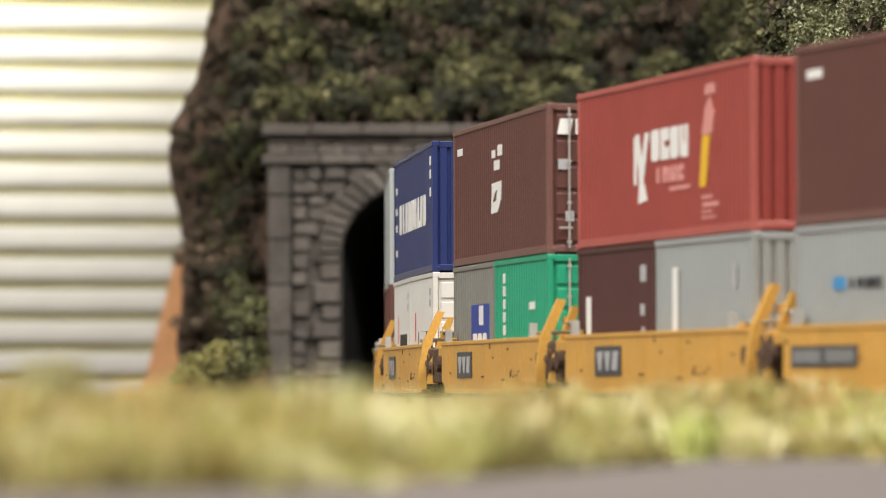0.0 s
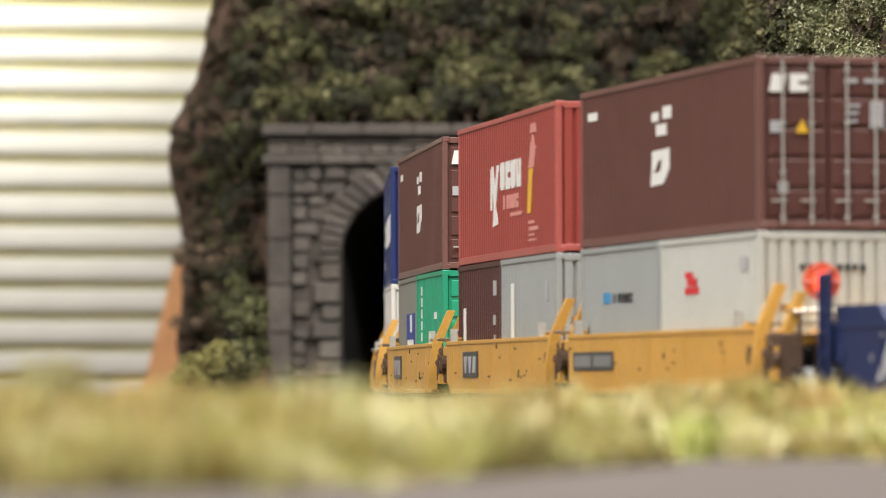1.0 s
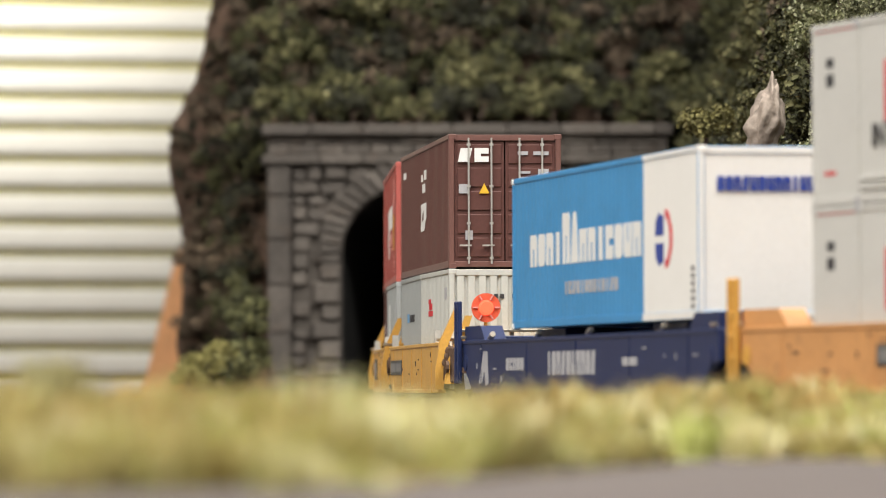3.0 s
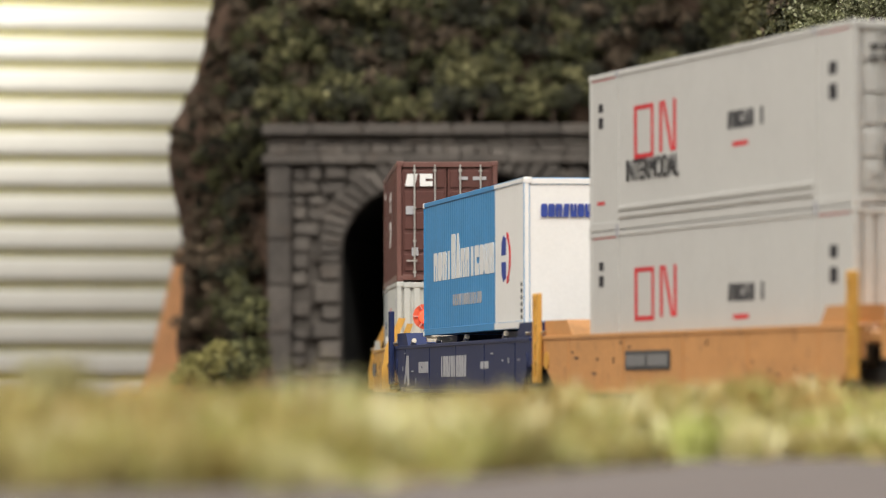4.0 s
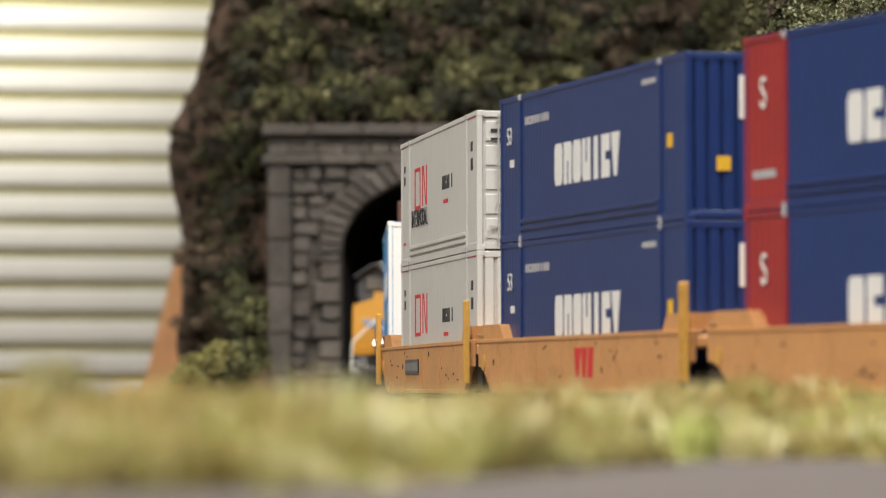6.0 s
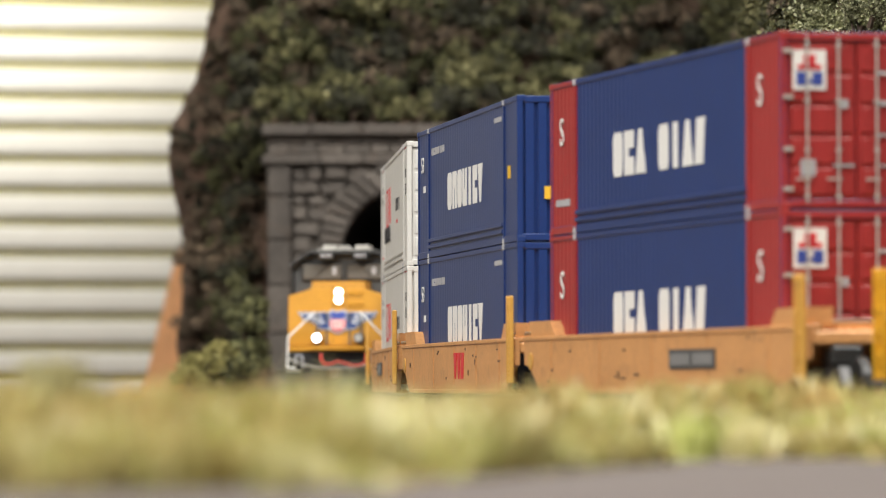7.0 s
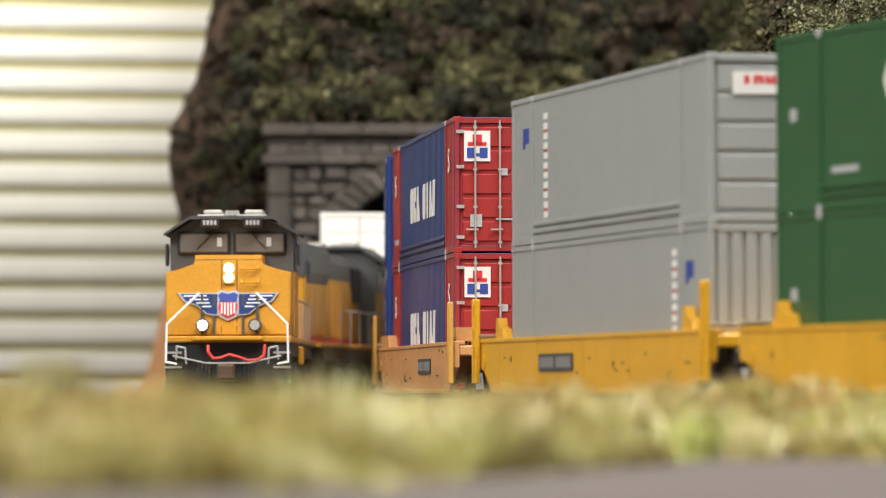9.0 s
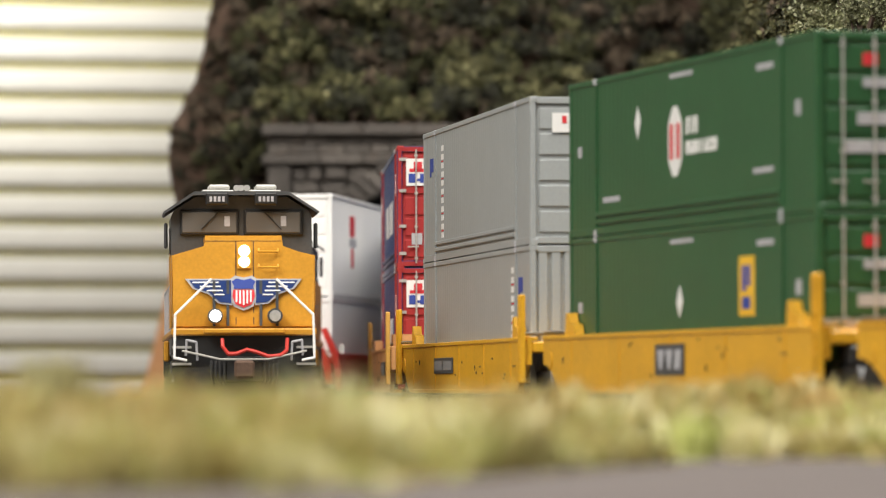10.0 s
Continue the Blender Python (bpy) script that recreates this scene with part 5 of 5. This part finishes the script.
    add("fuel_tank", lambda bm: [box(bm, 7.5 - F if F < 10 else -2.9, F - 7.5 if F < 10 else 2.9, -1.35, 1.35, 0.3, 1.15, 0.15)], "dark_grey")
    return root


# ---- the stack train ----
WELL = 0.39
NAMES = {"blue": "navy blue", "brown": "maroon", "olive_grey": "olive grey", "teal": "bright green", "cream": "pale grey", "maroon": "dark maroon"}


def marks_maroon(b, w=2.44, L=12.19):
    side_marks(b, w, [(-0.9, 2.12, -0.45, 2.28), (-0.15, 2.14, 0.45, 2.36), (-0.6, 1.86, 0.1, 2.06), (-5.6, 2.35, -4.9, 2.5)], "mark")
    side_marks(b, w, [[(-1.0, 0.98), (-0.1, 1.0), (0.3, 1.25), (0.3, 1.62), (-0.9, 1.6), (-0.9, 1.35)]], "mark", "emblem")
    side_marks(b, w, [[(-0.75, 1.2), (-0.3, 1.25), (-0.2, 1.45), (-0.45, 1.4)]], "brown", "emblem_notch", out=0.004)
    end_marks(b, L, shape_row(-1.02, 2.3, -0.3, 2.6, "ke"), "mark", "end_lettering", 0.012)
    end_marks(b, L, [(-1.0, 1.62, -0.8, 1.82), (-0.86, 0.62, -0.7, 0.82), (0.28, 2.45, 0.5, 2.53), (0.62, 2.45, 0.95, 2.53), (0.3, 2.05, 0.55, 2.1), (0.3, 1.93, 0.52, 1.98), (0.3, 1.8, 0.5, 1.85), (0.72, 1.7, 0.95, 2.15)], "mark_pale", "end_lettering", 0.012)
    bm = bmesh.new()
    prism_x(bm, [(-0.56, 1.62), (-0.34, 1.62), (-0.45, 1.84)], L / 2 - 0.04, L / 2 + 0.005)
    bmesh.ops.recalc_face_normals(bm, faces=bm.faces)
    part("warning_triangle", bm, "mark_yellow", b)


def marks_red(b, w=2.44):
    side_marks(b, w, [[(-2.9, 1.95), (-2.6, 1.95), (-2.45, 1.45), (-2.2, 1.95), (-1.9, 1.95), (-2.3, 1.1), (-2.2, 0.95), (-2.05, 0.75), (-2.7, 0.7), (-2.6, 1.1)], (-3.0, 1.05, -2.8, 1.9)], "mark", "emblem", dx=1.1)
    side_marks(b, w, block_row(-1.75, 1.42, 0.9, 1.98, 4, 9), "mark", dx=1.1)
    side_marks(b, w, block_row(-1.5, 1.02, 0.6, 1.3, 4, 3) + [(-0.5, 0.86, 0.9, 0.93)], "mark_pink", dx=1.1)
    side_marks(b, w, [(1.7, 0.3, 2.6, 0.34), (1.7, 0.4, 2.4, 0.44), (1.75, 0.5, 2.8, 0.58), (1.7, 0.64, 2.4, 0.7)], "mark_pink", dx=1.1)
    side_marks(b, w, [[(1.55, 0.85), (1.95, 0.85), (2.25, 1.72), (1.75, 1.72)]], "mark_yellow", "yellow_figure", dx=1.1)
    side_marks(b, w, [[(1.7, 1.74), (2.4, 1.74), (2.55, 2.1), (2.2, 2.4), (1.95, 2.2)], [(1.9, 2.42), (2.6, 2.42), (2.55, 2.6), (2.0, 2.6)]], "mark_pink", "pink_figure", dx=1.1)


def marks_generic(b, w, L, h, seed, mat="mark_pale", n=5):
    rng = random.Random(seed)
    rects = []
    for _ in range(n):
        x, z = rng.choice([-L / 2 + 0.5, L / 2 - 0.9]), rng.uniform(0.5, h - 0.5)
        rects.append((x, z, x + 0.28, z + 0.1))
    side_marks(b, w, rects, mat, "data_panel")


def build_stack_train():
    f = 12.19 / 2
    arts = [(-46.3, "grey", "brown", "brown"), (-31.16, "blue", "white", "white"), (-14.98, "brown", "olive_grey", "teal"), (0.0, "red", "maroon", "grey"), (14.43, "brown", "grey", "cream")]
    for i, (off, up, lo_far, lo_near) in enumerate(arts):
        c = off + f
        car = well_car(14.3, "yellow", "golden yellow model well car with slanted end arms", "arm", -2.6 if i < 4 else -4.0, wide=i == 4)
        on_main(car, c, 12.0)
        top = container(12.19, 2.44, 2.9, up, "%s forty-foot model container stacked on smaller ones" % NAMES.get(up, up), door=up in ("brown", "grey"), depth=0.022, rail={"brown": "brown_edge", "red": "red_edge"}.get(up))
        on_main(top, c, 12.19, WELL + 2.6)
        if up == "brown":
            marks_maroon(top)
        elif up == "red":
            marks_red(top)
        elif up == "blue":
            side_marks(top, 2.44, shape_row(-4.5, 1.1, 4.0, 1.8, "biknbnakb"), "mark")
            side_marks(top, 2.44, [(-5.7, z, -5.2, z + 0.16) for z in (0.6, 1.2, 1.6, 2.1)] + [(5.0, z, 5.3, z + 0.2) for z in (1.7, 2.1, 2.4)], "mark")
        else:
            marks_generic(top, 2.44, 12.19, 2.9, 5)
        for k, col in ((-1, lo_far), (1, lo_near)):
            doors = col in ("teal", "white")
            b = container(6.06, 2.44, 2.59, col, "%s twenty-foot model container in the well" % NAMES.get(col, col), door=doors, bars=col == "teal")
            on_main(b, c + k * 3.06, 6.06, WELL)
            if col == "white":
                side_marks(b, 2.44, [(-1.9, 0.4, -1.4, 1.0), (-1.7, 1.1, -1.5, 1.75)], "mark_red")
                side_marks(b, 2.44, block_row(-0.9, 0.5, 1.8, 1.3, 5, 2), "mark_black")
                side_marks(b, 2.44, [(1.9, 2.1, 2.3, 2.25), (1.9, 1.85, 2.3, 2.0)], "mark_pale")
            elif col == "olive_grey":
                side_marks(b, 2.44, [(-0.4, 0.2, 2.2, 1.75)], "mark_blue", "blue_panel")
                side_marks(b, 2.44, [(0.8, 1.32, 1.4, 1.72), *block_row(-0.1, 0.4, 2.0, 1.15, 3, 6)], "mark", out=0.006)
            elif col == "teal":
                side_marks(b, 2.44, [(-2.1, 0.3 + q * 0.26, -1.85, 0.5 + q * 0.26) for q in range(8)] + [(0.9, 1.55, 1.5, 1.7)], "mark")
                end_marks(b, 6.06, [(-0.55, 1.5, 0.25, 2.0)], "mark_pale", out=0.02)
            elif col == "maroon":
                side_marks(b, 2.44, [(-2.4, 0.75, -2.0, 1.7)], "mark")
                side_marks(b, 2.44, [(1.9, 1.9, 2.3, 2.2), (1.9, 1.3, 2.2, 1.5), (2.0, 0.9, 2.2, 1.1)], "mark_pale")
            elif col == "grey":
                if i == 3:
                    side_marks(b, 2.44, [(-2.0, 0.4, -1.65, 2.1)], "mark")
                    side_marks(b, 2.44, [(1.8, 1.7, 2.0, 2.1)], "mark_pale")
                else:
                    side_marks(b, 2.44, [(-1.3, 1.55, -0.7, 1.75)], "sky", "emblem")
                    side_marks(b, 2.44, block_row(-0.6, 1.55, 1.0, 1.72, 4, 3), "mark_black")
            elif col == "cream":
                side_marks(b, 2.44, [(-1.5, 1.62, -0.6, 1.74), (-1.35, 1.76, -0.8, 1.9), (-1.5, 1.9, -1.0, 2.0)], "mark_red", "emblem")
                side_marks(b, 2.44, [(1.9, 1.95, 2.3, 2.2)], "mark_pale")
                end_marks(b, 6.06, [(-0.5 + q * 0.13, 1.95, -0.42 + q * 0.13, 2.05) for q in range(9) if q != 4], "mark_black", out=0.012)
        if i == 4:
            # red marker target on the last unit
            bm = bmesh.new()
            rod(bm, (7.55, -0.57, 1.2), (7.55, -0.57, 1.9), 0.04, 6)
            part("marker_post", bm, "yellow", car)
            bm = bmesh.new()
            bmesh.ops.create_cone(bm, cap_ends=True, segments=28, radius1=0.31, radius2=0.31, depth=0.08, matrix=Matrix.Translation((7.6, -0.57, 2.12)) @ Matrix.Rotation(math.pi / 2, 4, "Y"))
            ring = part("marker_target", bm, "marker_ring", car, "round red end-of-train marker")
            bm = bmesh.new()
            bmesh.ops.create_cone(bm, cap_ends=True, segments=24, radius1=0.17, radius2=0.12, depth=0.1, matrix=Matrix.Translation((7.68, -0.57, 2.12)) @ Matrix.Rotation(math.pi / 2, 4, "Y"))
            part("marker_lens", bm, "marker", ring, "glowing red lens")
            for q in range(6):
                bm = bmesh.new()
                a = q * math.pi / 3
                rod(bm, (7.66, -0.57 + 0.18 * math.cos(a), 2.12 + 0.18 * math.sin(a)), (7.66, -0.57 + 0.29 * math.cos(a), 2.12 + 0.29 * math.sin(a)), 0.018, 6)
                part("marker_spoke", bm, "mark_pink", ring)
    # dark blue car with a long van box
    spine = well_car(22.7, "navy", "dark navy blue model rail car carrying a van box", "tall", 2.0, False, marks="mark_pale", arm="navy", ends=(-1,))
    on_main(spine, 42.4, 20)
    side_marks(spine, 3.04, block_row(-2.6, 0.65, 1.8, 1.1, 10, 4), "mark_pale", "block_letters")
    side_marks(spine, 3.04, block_row(-6.6, 0.75, -4.8, 1.0, 5, 5) + [(4, 0.8, 5.2, 0.95)], "mark_pale", "block_letters")
    side_marks(spine, 3.04, [[(-9.4, 0.5), (-8.9, 1.15), (-8.5, 1.15), (-8.4, 0.5), (-8.7, 0.45), (-8.8, 0.75), (-9.1, 0.5)]], "mark_pale", "emblem")
    for x in (-5.2, 5.0):
        bm = bmesh.new()
        box(bm, x, x + 2.6, -1.15, 1.15, 1.3, 1.56, 0.02)
        part("saddle", bm, "navy", spine)
    for x in (-9.0, -4.3, 0.4, 6.5):
        bm = bmesh.new()
        rod(bm, (x, -1.35, 1.39), (x + 0.3, -1.35, 1.5), 0.06, 8)
        part("deck_fitting", bm, "steel", spine, "bright metal deck fitting")
    van = container(15.5, 2.59, 2.98, "sky", "sky blue and white van container with block lettering", 0.35, 0.008, door=False, split=[(3.6, 0), (99, 1)], extra=("bright_white",), end_colour="bright_white", bars=False, rail="silver")
    on_main(van, 36.1 + 7.75, 15.5, 1.56)
    side_marks(van, 2.59, shape_row(-6.1, 1.2, 3.5, 1.82, "nbniNAnniebun"), "mark")
    side_marks(van, 2.59, block_row(-3.0, 0.62, 1.6, 0.86, 13, 8), "mark_pale")
    side_marks(van, 2.59, [[(4.5, 1.52), (5.1, 1.52), (5.1, 1.85), (4.8, 1.92), (4.55, 1.78)], [(4.55, 1.12), (4.8, 0.98), (5.1, 1.05), (5.1, 1.38), (4.5, 1.38)]], "mark_blue", "emblem")
    arc = [(5.25 + 0.52 * math.cos(a), 1.45 + 0.52 * math.sin(a)) for a in [math.pi * (0.5 - q / 12) for q in range(13)]]
    arc += [(5.25 + 0.34 * math.cos(a), 1.45 + 0.38 * math.sin(a)) for a in [math.pi * (-0.5 + q / 12) for q in range(13)]]
    side_marks(van, 2.59, [arc], "mark_red", "emblem_arc")
    end_marks(van, 15.5, block_row(-0.95, 2.2, 0.95, 2.46, 13, 31), "mark_blue", out=0.012)
    side_marks(van, 2.59, [(7.2, 0.2 + q * 0.13, 7.4, 0.28 + q * 0.13) for q in range(6)], "mark_black", "data_panel")
    # 53-foot stacks
    g = 16.15 / 2
    for n, (off, col, carcol, lab) in enumerate(((57.82, "white", "tan", "white"), (77.0, "royal", "tan", "royal blue"), (96.53, "royal", "tan", "navy and red"), (120.58, "grey", "amber", "grey"), (140.5, "green", "amber", "dark green"), (160.4, "grey", "amber", "grey"))):
        length, shift = {0: (20.4, -0.95), 2: (19.5, 0.5), 3: (19.7, -0.6)}.get(n, (18.5, 0.0))
        car = well_car(length, carcol, "%s model well car with end ladders" % ("faded orange" if carcol == "tan" else "bright yellow"), "tall", (-2.3, 0.0, 2.8, -2.4, 0.0, 0.0)[n], n != 1, n in (0, 2, 3), arm="yellow" if carcol == "tan" else "amber", ends=(-1, 1) if n in (0, 3) else (1,))
        on_main(car, off + g + shift, 15)
        if n == 1:
            side_marks(car, 3.06, shape_row(0.0, 0.6, 1.7, 1.15, "vvk"), "mark_red", "block_letters")
        for lev in (0, 1):
            split = [(-g + 2.1, 1), (g - 2.2, 0), (99, 1)] if n == 2 else None
            c2 = "deep_red" if n == 5 and lev == 0 else col
            b = container(16.15, 2.59, 2.9, c2, "%s fifty-three-foot model container, one of a stack of two" % ("deep red" if c2 != col else lab), 0.3, 0.012 if n == 2 else 0.003, split=split, extra=("deep_red",) if split else (), posts=True, rail="deep_red" if split else None, end_colour="deep_red" if split else None, bars=n not in (3,), door=not (n in (0, 3) and lev == 0) and n != 1)
            on_main(b, off + g, 16.15, WELL - (0.04, 0, 0, 0.1, 0.1, 0.1)[n] + lev * 2.9)
            if n == 0:
                side_marks(b, 2.59, [(-5.0, 1.25, -4.82, 2.2), (-4.82, 1.25, -3.7, 1.33), (-4.82, 2.12, -3.7, 2.2), (-3.86, 1.33, -3.7, 2.12), [(-3.3, 1.3), (-3.12, 1.3), (-3.12, 2.2), (-3.3, 2.2)], [(-3.12, 2.2), (-2.94, 2.2), (-2.4, 1.3), (-2.58, 1.3)], (-2.4, 1.3, -2.22, 2.2)], "mark_red", "emblem")
                side_marks(b, 2.59, shape_row(1.0, 1.5, 3.2, 1.8, "kbeab i"), "mark_black")
                side_marks(b, 2.59, [(1.3, 1.2, 2.2, 1.28), (-g + 0.5, 0.5, -g + 1.0, 0.56), (-g + 0.1, 2.78, -g + 1.9, 2.86), (g - 1.9, 2.78, g - 0.1, 2.86)] if lev else [(1.3, 1.2, 2.2, 1.28), (-g + 0.1, 2.78, -g + 1.9, 2.86), (g - 1.9, 2.78, g - 0.1, 2.86)], "mark_red", "red_marks")
                side_marks(b, 2.59, [(-g + 0.6, 2.2, -g + 0.9, 2.35), (-g + 0.6, 1.9, -g + 0.9, 2.1), (g - 1.3, 1.7, g - 0.9, 1.95), (g - 1.3, 2.1, g - 0.9, 2.3)], "mark_black", "data_panel")
                if lev:
                    text_mark(b, "INTERMODAL", 16.15, 2.59, (-5.5, 0.86), 0.56, "mark_black")
                    end_marks(b, 16.15, [(-1.0, 2.45, -0.45, 2.52), (-1.0, 2.28, -0.4, 2.33), (-0.7, 1.2, -0.1, 1.26), (-0.75, 0.6, -0.4, 0.95)], "mark_black", out=0.012)
                    end_marks(b, 16.15, [(-0.1, 1.5, 0.0, 2.0), (0.0, 1.5, 0.4, 1.58), (0.0, 1.92, 0.4, 2.0)], "mark_red", out=0.012)
            elif n == 1:
                side_marks(b, 2.59, shape_row(-2.9, 0.98, 2.9, 1.78, "bnbuiev"), "mark", "block_letters")
                side_marks(b, 2.59, block_row(-5.7, 2.28, -3.4, 2.44, 8, 5) + [(4.6, 2.5, 5.7, 2.6)], "mark_pale")
                text_mark(b, "53", 16.15, 2.59, (-g + 0.7, 1.95), 0.5, "mark")
                side_marks(b, 2.59, [(-g + 0.9, 1.5, -g + 1.3, 1.65)], "mark")
                side_marks(b, 2.59, [(g - 1.5, 1.3, g - 1.1, 1.55)], "mark_yellow", "yellow_label")
                end_marks(b, 16.15, [(-0.35, 1.75, 0.45, 2.5)], "mark", "end_panel", 0.015)
                end_marks(b, 16.15, [(-0.15, 1.9, -0.02, 2.35), (-0.02, 1.9, 0.3, 2.02), (-0.02, 2.23, 0.3, 2.35)], "mark_blue", "end_emblem", 0.022)
                end_marks(b, 16.15, [(-0.75, 0.85, -0.5, 1.1)], "mark_yellow", "yellow_label", 0.015)
                end_marks(b, 16.15, [(-0.2, 0.75, 0.15, 2.2)] if not lev else [(0.1, 0.9, 0.5, 1.2), (0.1, 0.6, 0.6, 0.75)], "mark_pale", "end_lettering", 0.012)
            elif n == 2:
                side_marks(b, 2.59, shape_row(-3.2, 0.95, 3.4, 1.75, "bea biak"), "mark", "block_letters")
                text_mark(b, "S", 16.15, 2.59, (-g + 0.8, 1.7), 0.75, "mark")
                text_mark(b, "S", 16.15, 2.59, (g - 1.4, 1.75), 0.75, "mark")
                side_marks(b, 2.59, [(-g + 0.4, 0.55, -g + 1.5, 0.68)], "mark_pale", "data_panel")
                end_marks(b, 16.15, [(-1.08, 1.95, -0.52, 2.6)], "mark", "end_panel", 0.015)
                end_marks(b, 16.15, [(-0.9, 2.3, -0.7, 2.52), (-1.0, 2.28, -0.6, 2.36)], "mark_red", "end_emblem", 0.022)
                end_marks(b, 16.15, [(-1.02, 2.02, -0.85, 2.24), (-0.75, 2.02, -0.58, 2.24), (-0.85, 2.06, -0.75, 2.12)], "mark_blue", "end_emblem", 0.022)
                end_marks(b, 16.15, [(-0.95, 0.55, -0.7, 0.82), (-0.3, 1.65, -0.15, 1.8), (0.35, 2.2, 0.6, 2.26), (0.35, 1.7, 0.6, 1.78), (0.75, 1.7, 0.95, 1.76), (0.35, 1.2, 0.6, 1.24), (-0.4, 0.7, -0.05, 0.74), (0.4, 0.7, 0.8, 0.74)], "mark_pale", "end_lettering", 0.012)
                end_marks(b, 16.15, [(-1.25, q, -1.08, q + 0.07) for q in (0.3, 0.95, 1.8, 2.55)], "silver", "hinge", 0.03)
                if lev:
                    text_mark(b, "53", 16.15, 2.59, (0.7, 0.35), 0.75, "mark", True)
            elif n == 3:
                xs = -g + 2.9 if lev else g - 2.7
                side_marks(b, 2.59, [(xs, 0.5 + q * 0.19, xs + 0.35, 0.62 + q * 0.19) for q in range(11)], "mark")
                side_marks(b, 2.59, [(xs + 0.02, 0.64 + q * 0.38, xs + 0.33, 0.67 + q * 0.38) for q in range(5)], "mark_red", "red_marks")
                xb = -g + 1.0 if lev else g - 1.7
                side_marks(b, 2.59, [(xb, 1.9, xb + 0.2, 2.3), (xb + 0.2, 2.0, xb + 0.55, 2.3)], "mark_blue", "emblem")
                if lev:
                    end_marks(b, 16.15, [(-0.85, 2.2, 0.9, 2.58)], "mark", "end_panel", 0.015)
                    end_marks(b, 16.15, block_row(-0.7, 2.38, 0.75, 2.52, 7, 3), "mark_red", "end_lettering", 0.022)
                    end_marks(b, 16.15, [(0.4, 1.9, 0.65, 2.05)], "sky", "end_label", 0.012)
            elif n == 4:
                side_marks(b, 2.59, [[(-3.3, 1.95), (-3.1, 2.25), (-2.9, 1.95), (-3.1, 1.65)]] if lev else [[(-0.5, 1.6), (-0.28, 1.88), (-0.06, 1.6), (-0.28, 1.32)]], "mark", "diamond")
                side_marks(b, 2.59, [(-g + 0.6, 1.5, -g + 0.9, 1.7), (4.6, 2.45, 5.6, 2.55), (-0.9, 2.62, 0.6, 2.7), (4.4, 0.75, 5.6, 0.84), (-5.6, 0.6, -4.4, 0.7), (g - 1.2, 1.6, g - 0.9, 1.85)], "mark_pale", "data_panel")
                if lev:
                    side_marks(b, 2.59, [[(-0.7, 0.9), (-0.4, 0.9), (-0.1, 1.18), (-0.1, 1.82), (-0.4, 2.12), (-0.7, 2.12), (-1.0, 1.82), (-1.0, 1.18)]], "mark", "emblem")
                    side_marks(b, 2.59, [(-0.88, 1.2, -0.66, 1.82), (-0.44, 1.2, -0.22, 1.82)], "mark_red", "emblem_bars", out=0.006)
                    side_marks(b, 2.59, shape_row(0.15, 1.6, 0.95, 1.9, "kin") + shape_row(0.15, 1.25, 2.2, 1.48, "nubiaeb"), "mark")
                else:
                    side_marks(b, 2.59, [(3.5, 1.3, 4.45, 2.3)], "mark_yellow", "yellow_panel")
                    side_marks(b, 2.59, [(3.7, 1.42, 4.2, 1.62), (3.7, 1.72, 3.95, 2.15), (4.02, 1.8, 4.22, 2.15)], "mark_blue", "panel_mark", out=0.006)
                end_marks(b, 16.15, [(-0.5, 2.35, -0.25, 2.55)], "mark_red", "end_emblem", 0.012)
                end_marks(b, 16.15, [(-0.5, 2.0, 0.9, 2.15), (-0.6, 1.4, 0.0, 1.6), (-0.8, 0.95, 0.7, 1.15)], "mark_pale", "end_lettering", 0.012)


def build_side_train():
    first = loco("yellow and dark grey diesel locomotive with lit headlights")
    on_side(first, 9.3, 12)
    second = copy_thing(first, Matrix.Identity(4))
    tagged(second, "trailing yellow and dark grey diesel locomotive running backwards")
    on_side(second, 27.9, 12, turned=True)
    car = well_car(14.3, "car_red", "bright red model well car with slanted end arms", "arm", 0.0, False, marks="mark", arm="car_red", group="well cars behind the locomotives")
    on_side(car, 46.6, 12)
    for lev in (0, 1):
        b = container(12.19, 2.44, 2.9 if lev else 2.59, "bright_white", "white forty-foot container stacked behind the locomotives", 0.3, 0.015, bars=False, group="containers behind the locomotives")
        on_side(b, 46.6, 12.19, WELL + lev * 2.6)
        if lev:
            for z0, z1, x0, x1, mat in ((0.9, 1.45, -0.25, 0.25, "mark_red"), (1.5, 1.75, -0.9, 0.7, "mark_pale"), (1.8, 2.4, -0.5, 0.5, "mark_red")):
                bm = bmesh.new()
                box(bm, 1.5 + x0, 1.5 + x1, 1.19, 1.206, z0, z1)
                part("emblem", bm, mat, b)


build_room()
build_ground()
build_portal()
build_hill()
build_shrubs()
build_grass()
build_stack_train()
build_side_train()
motions()
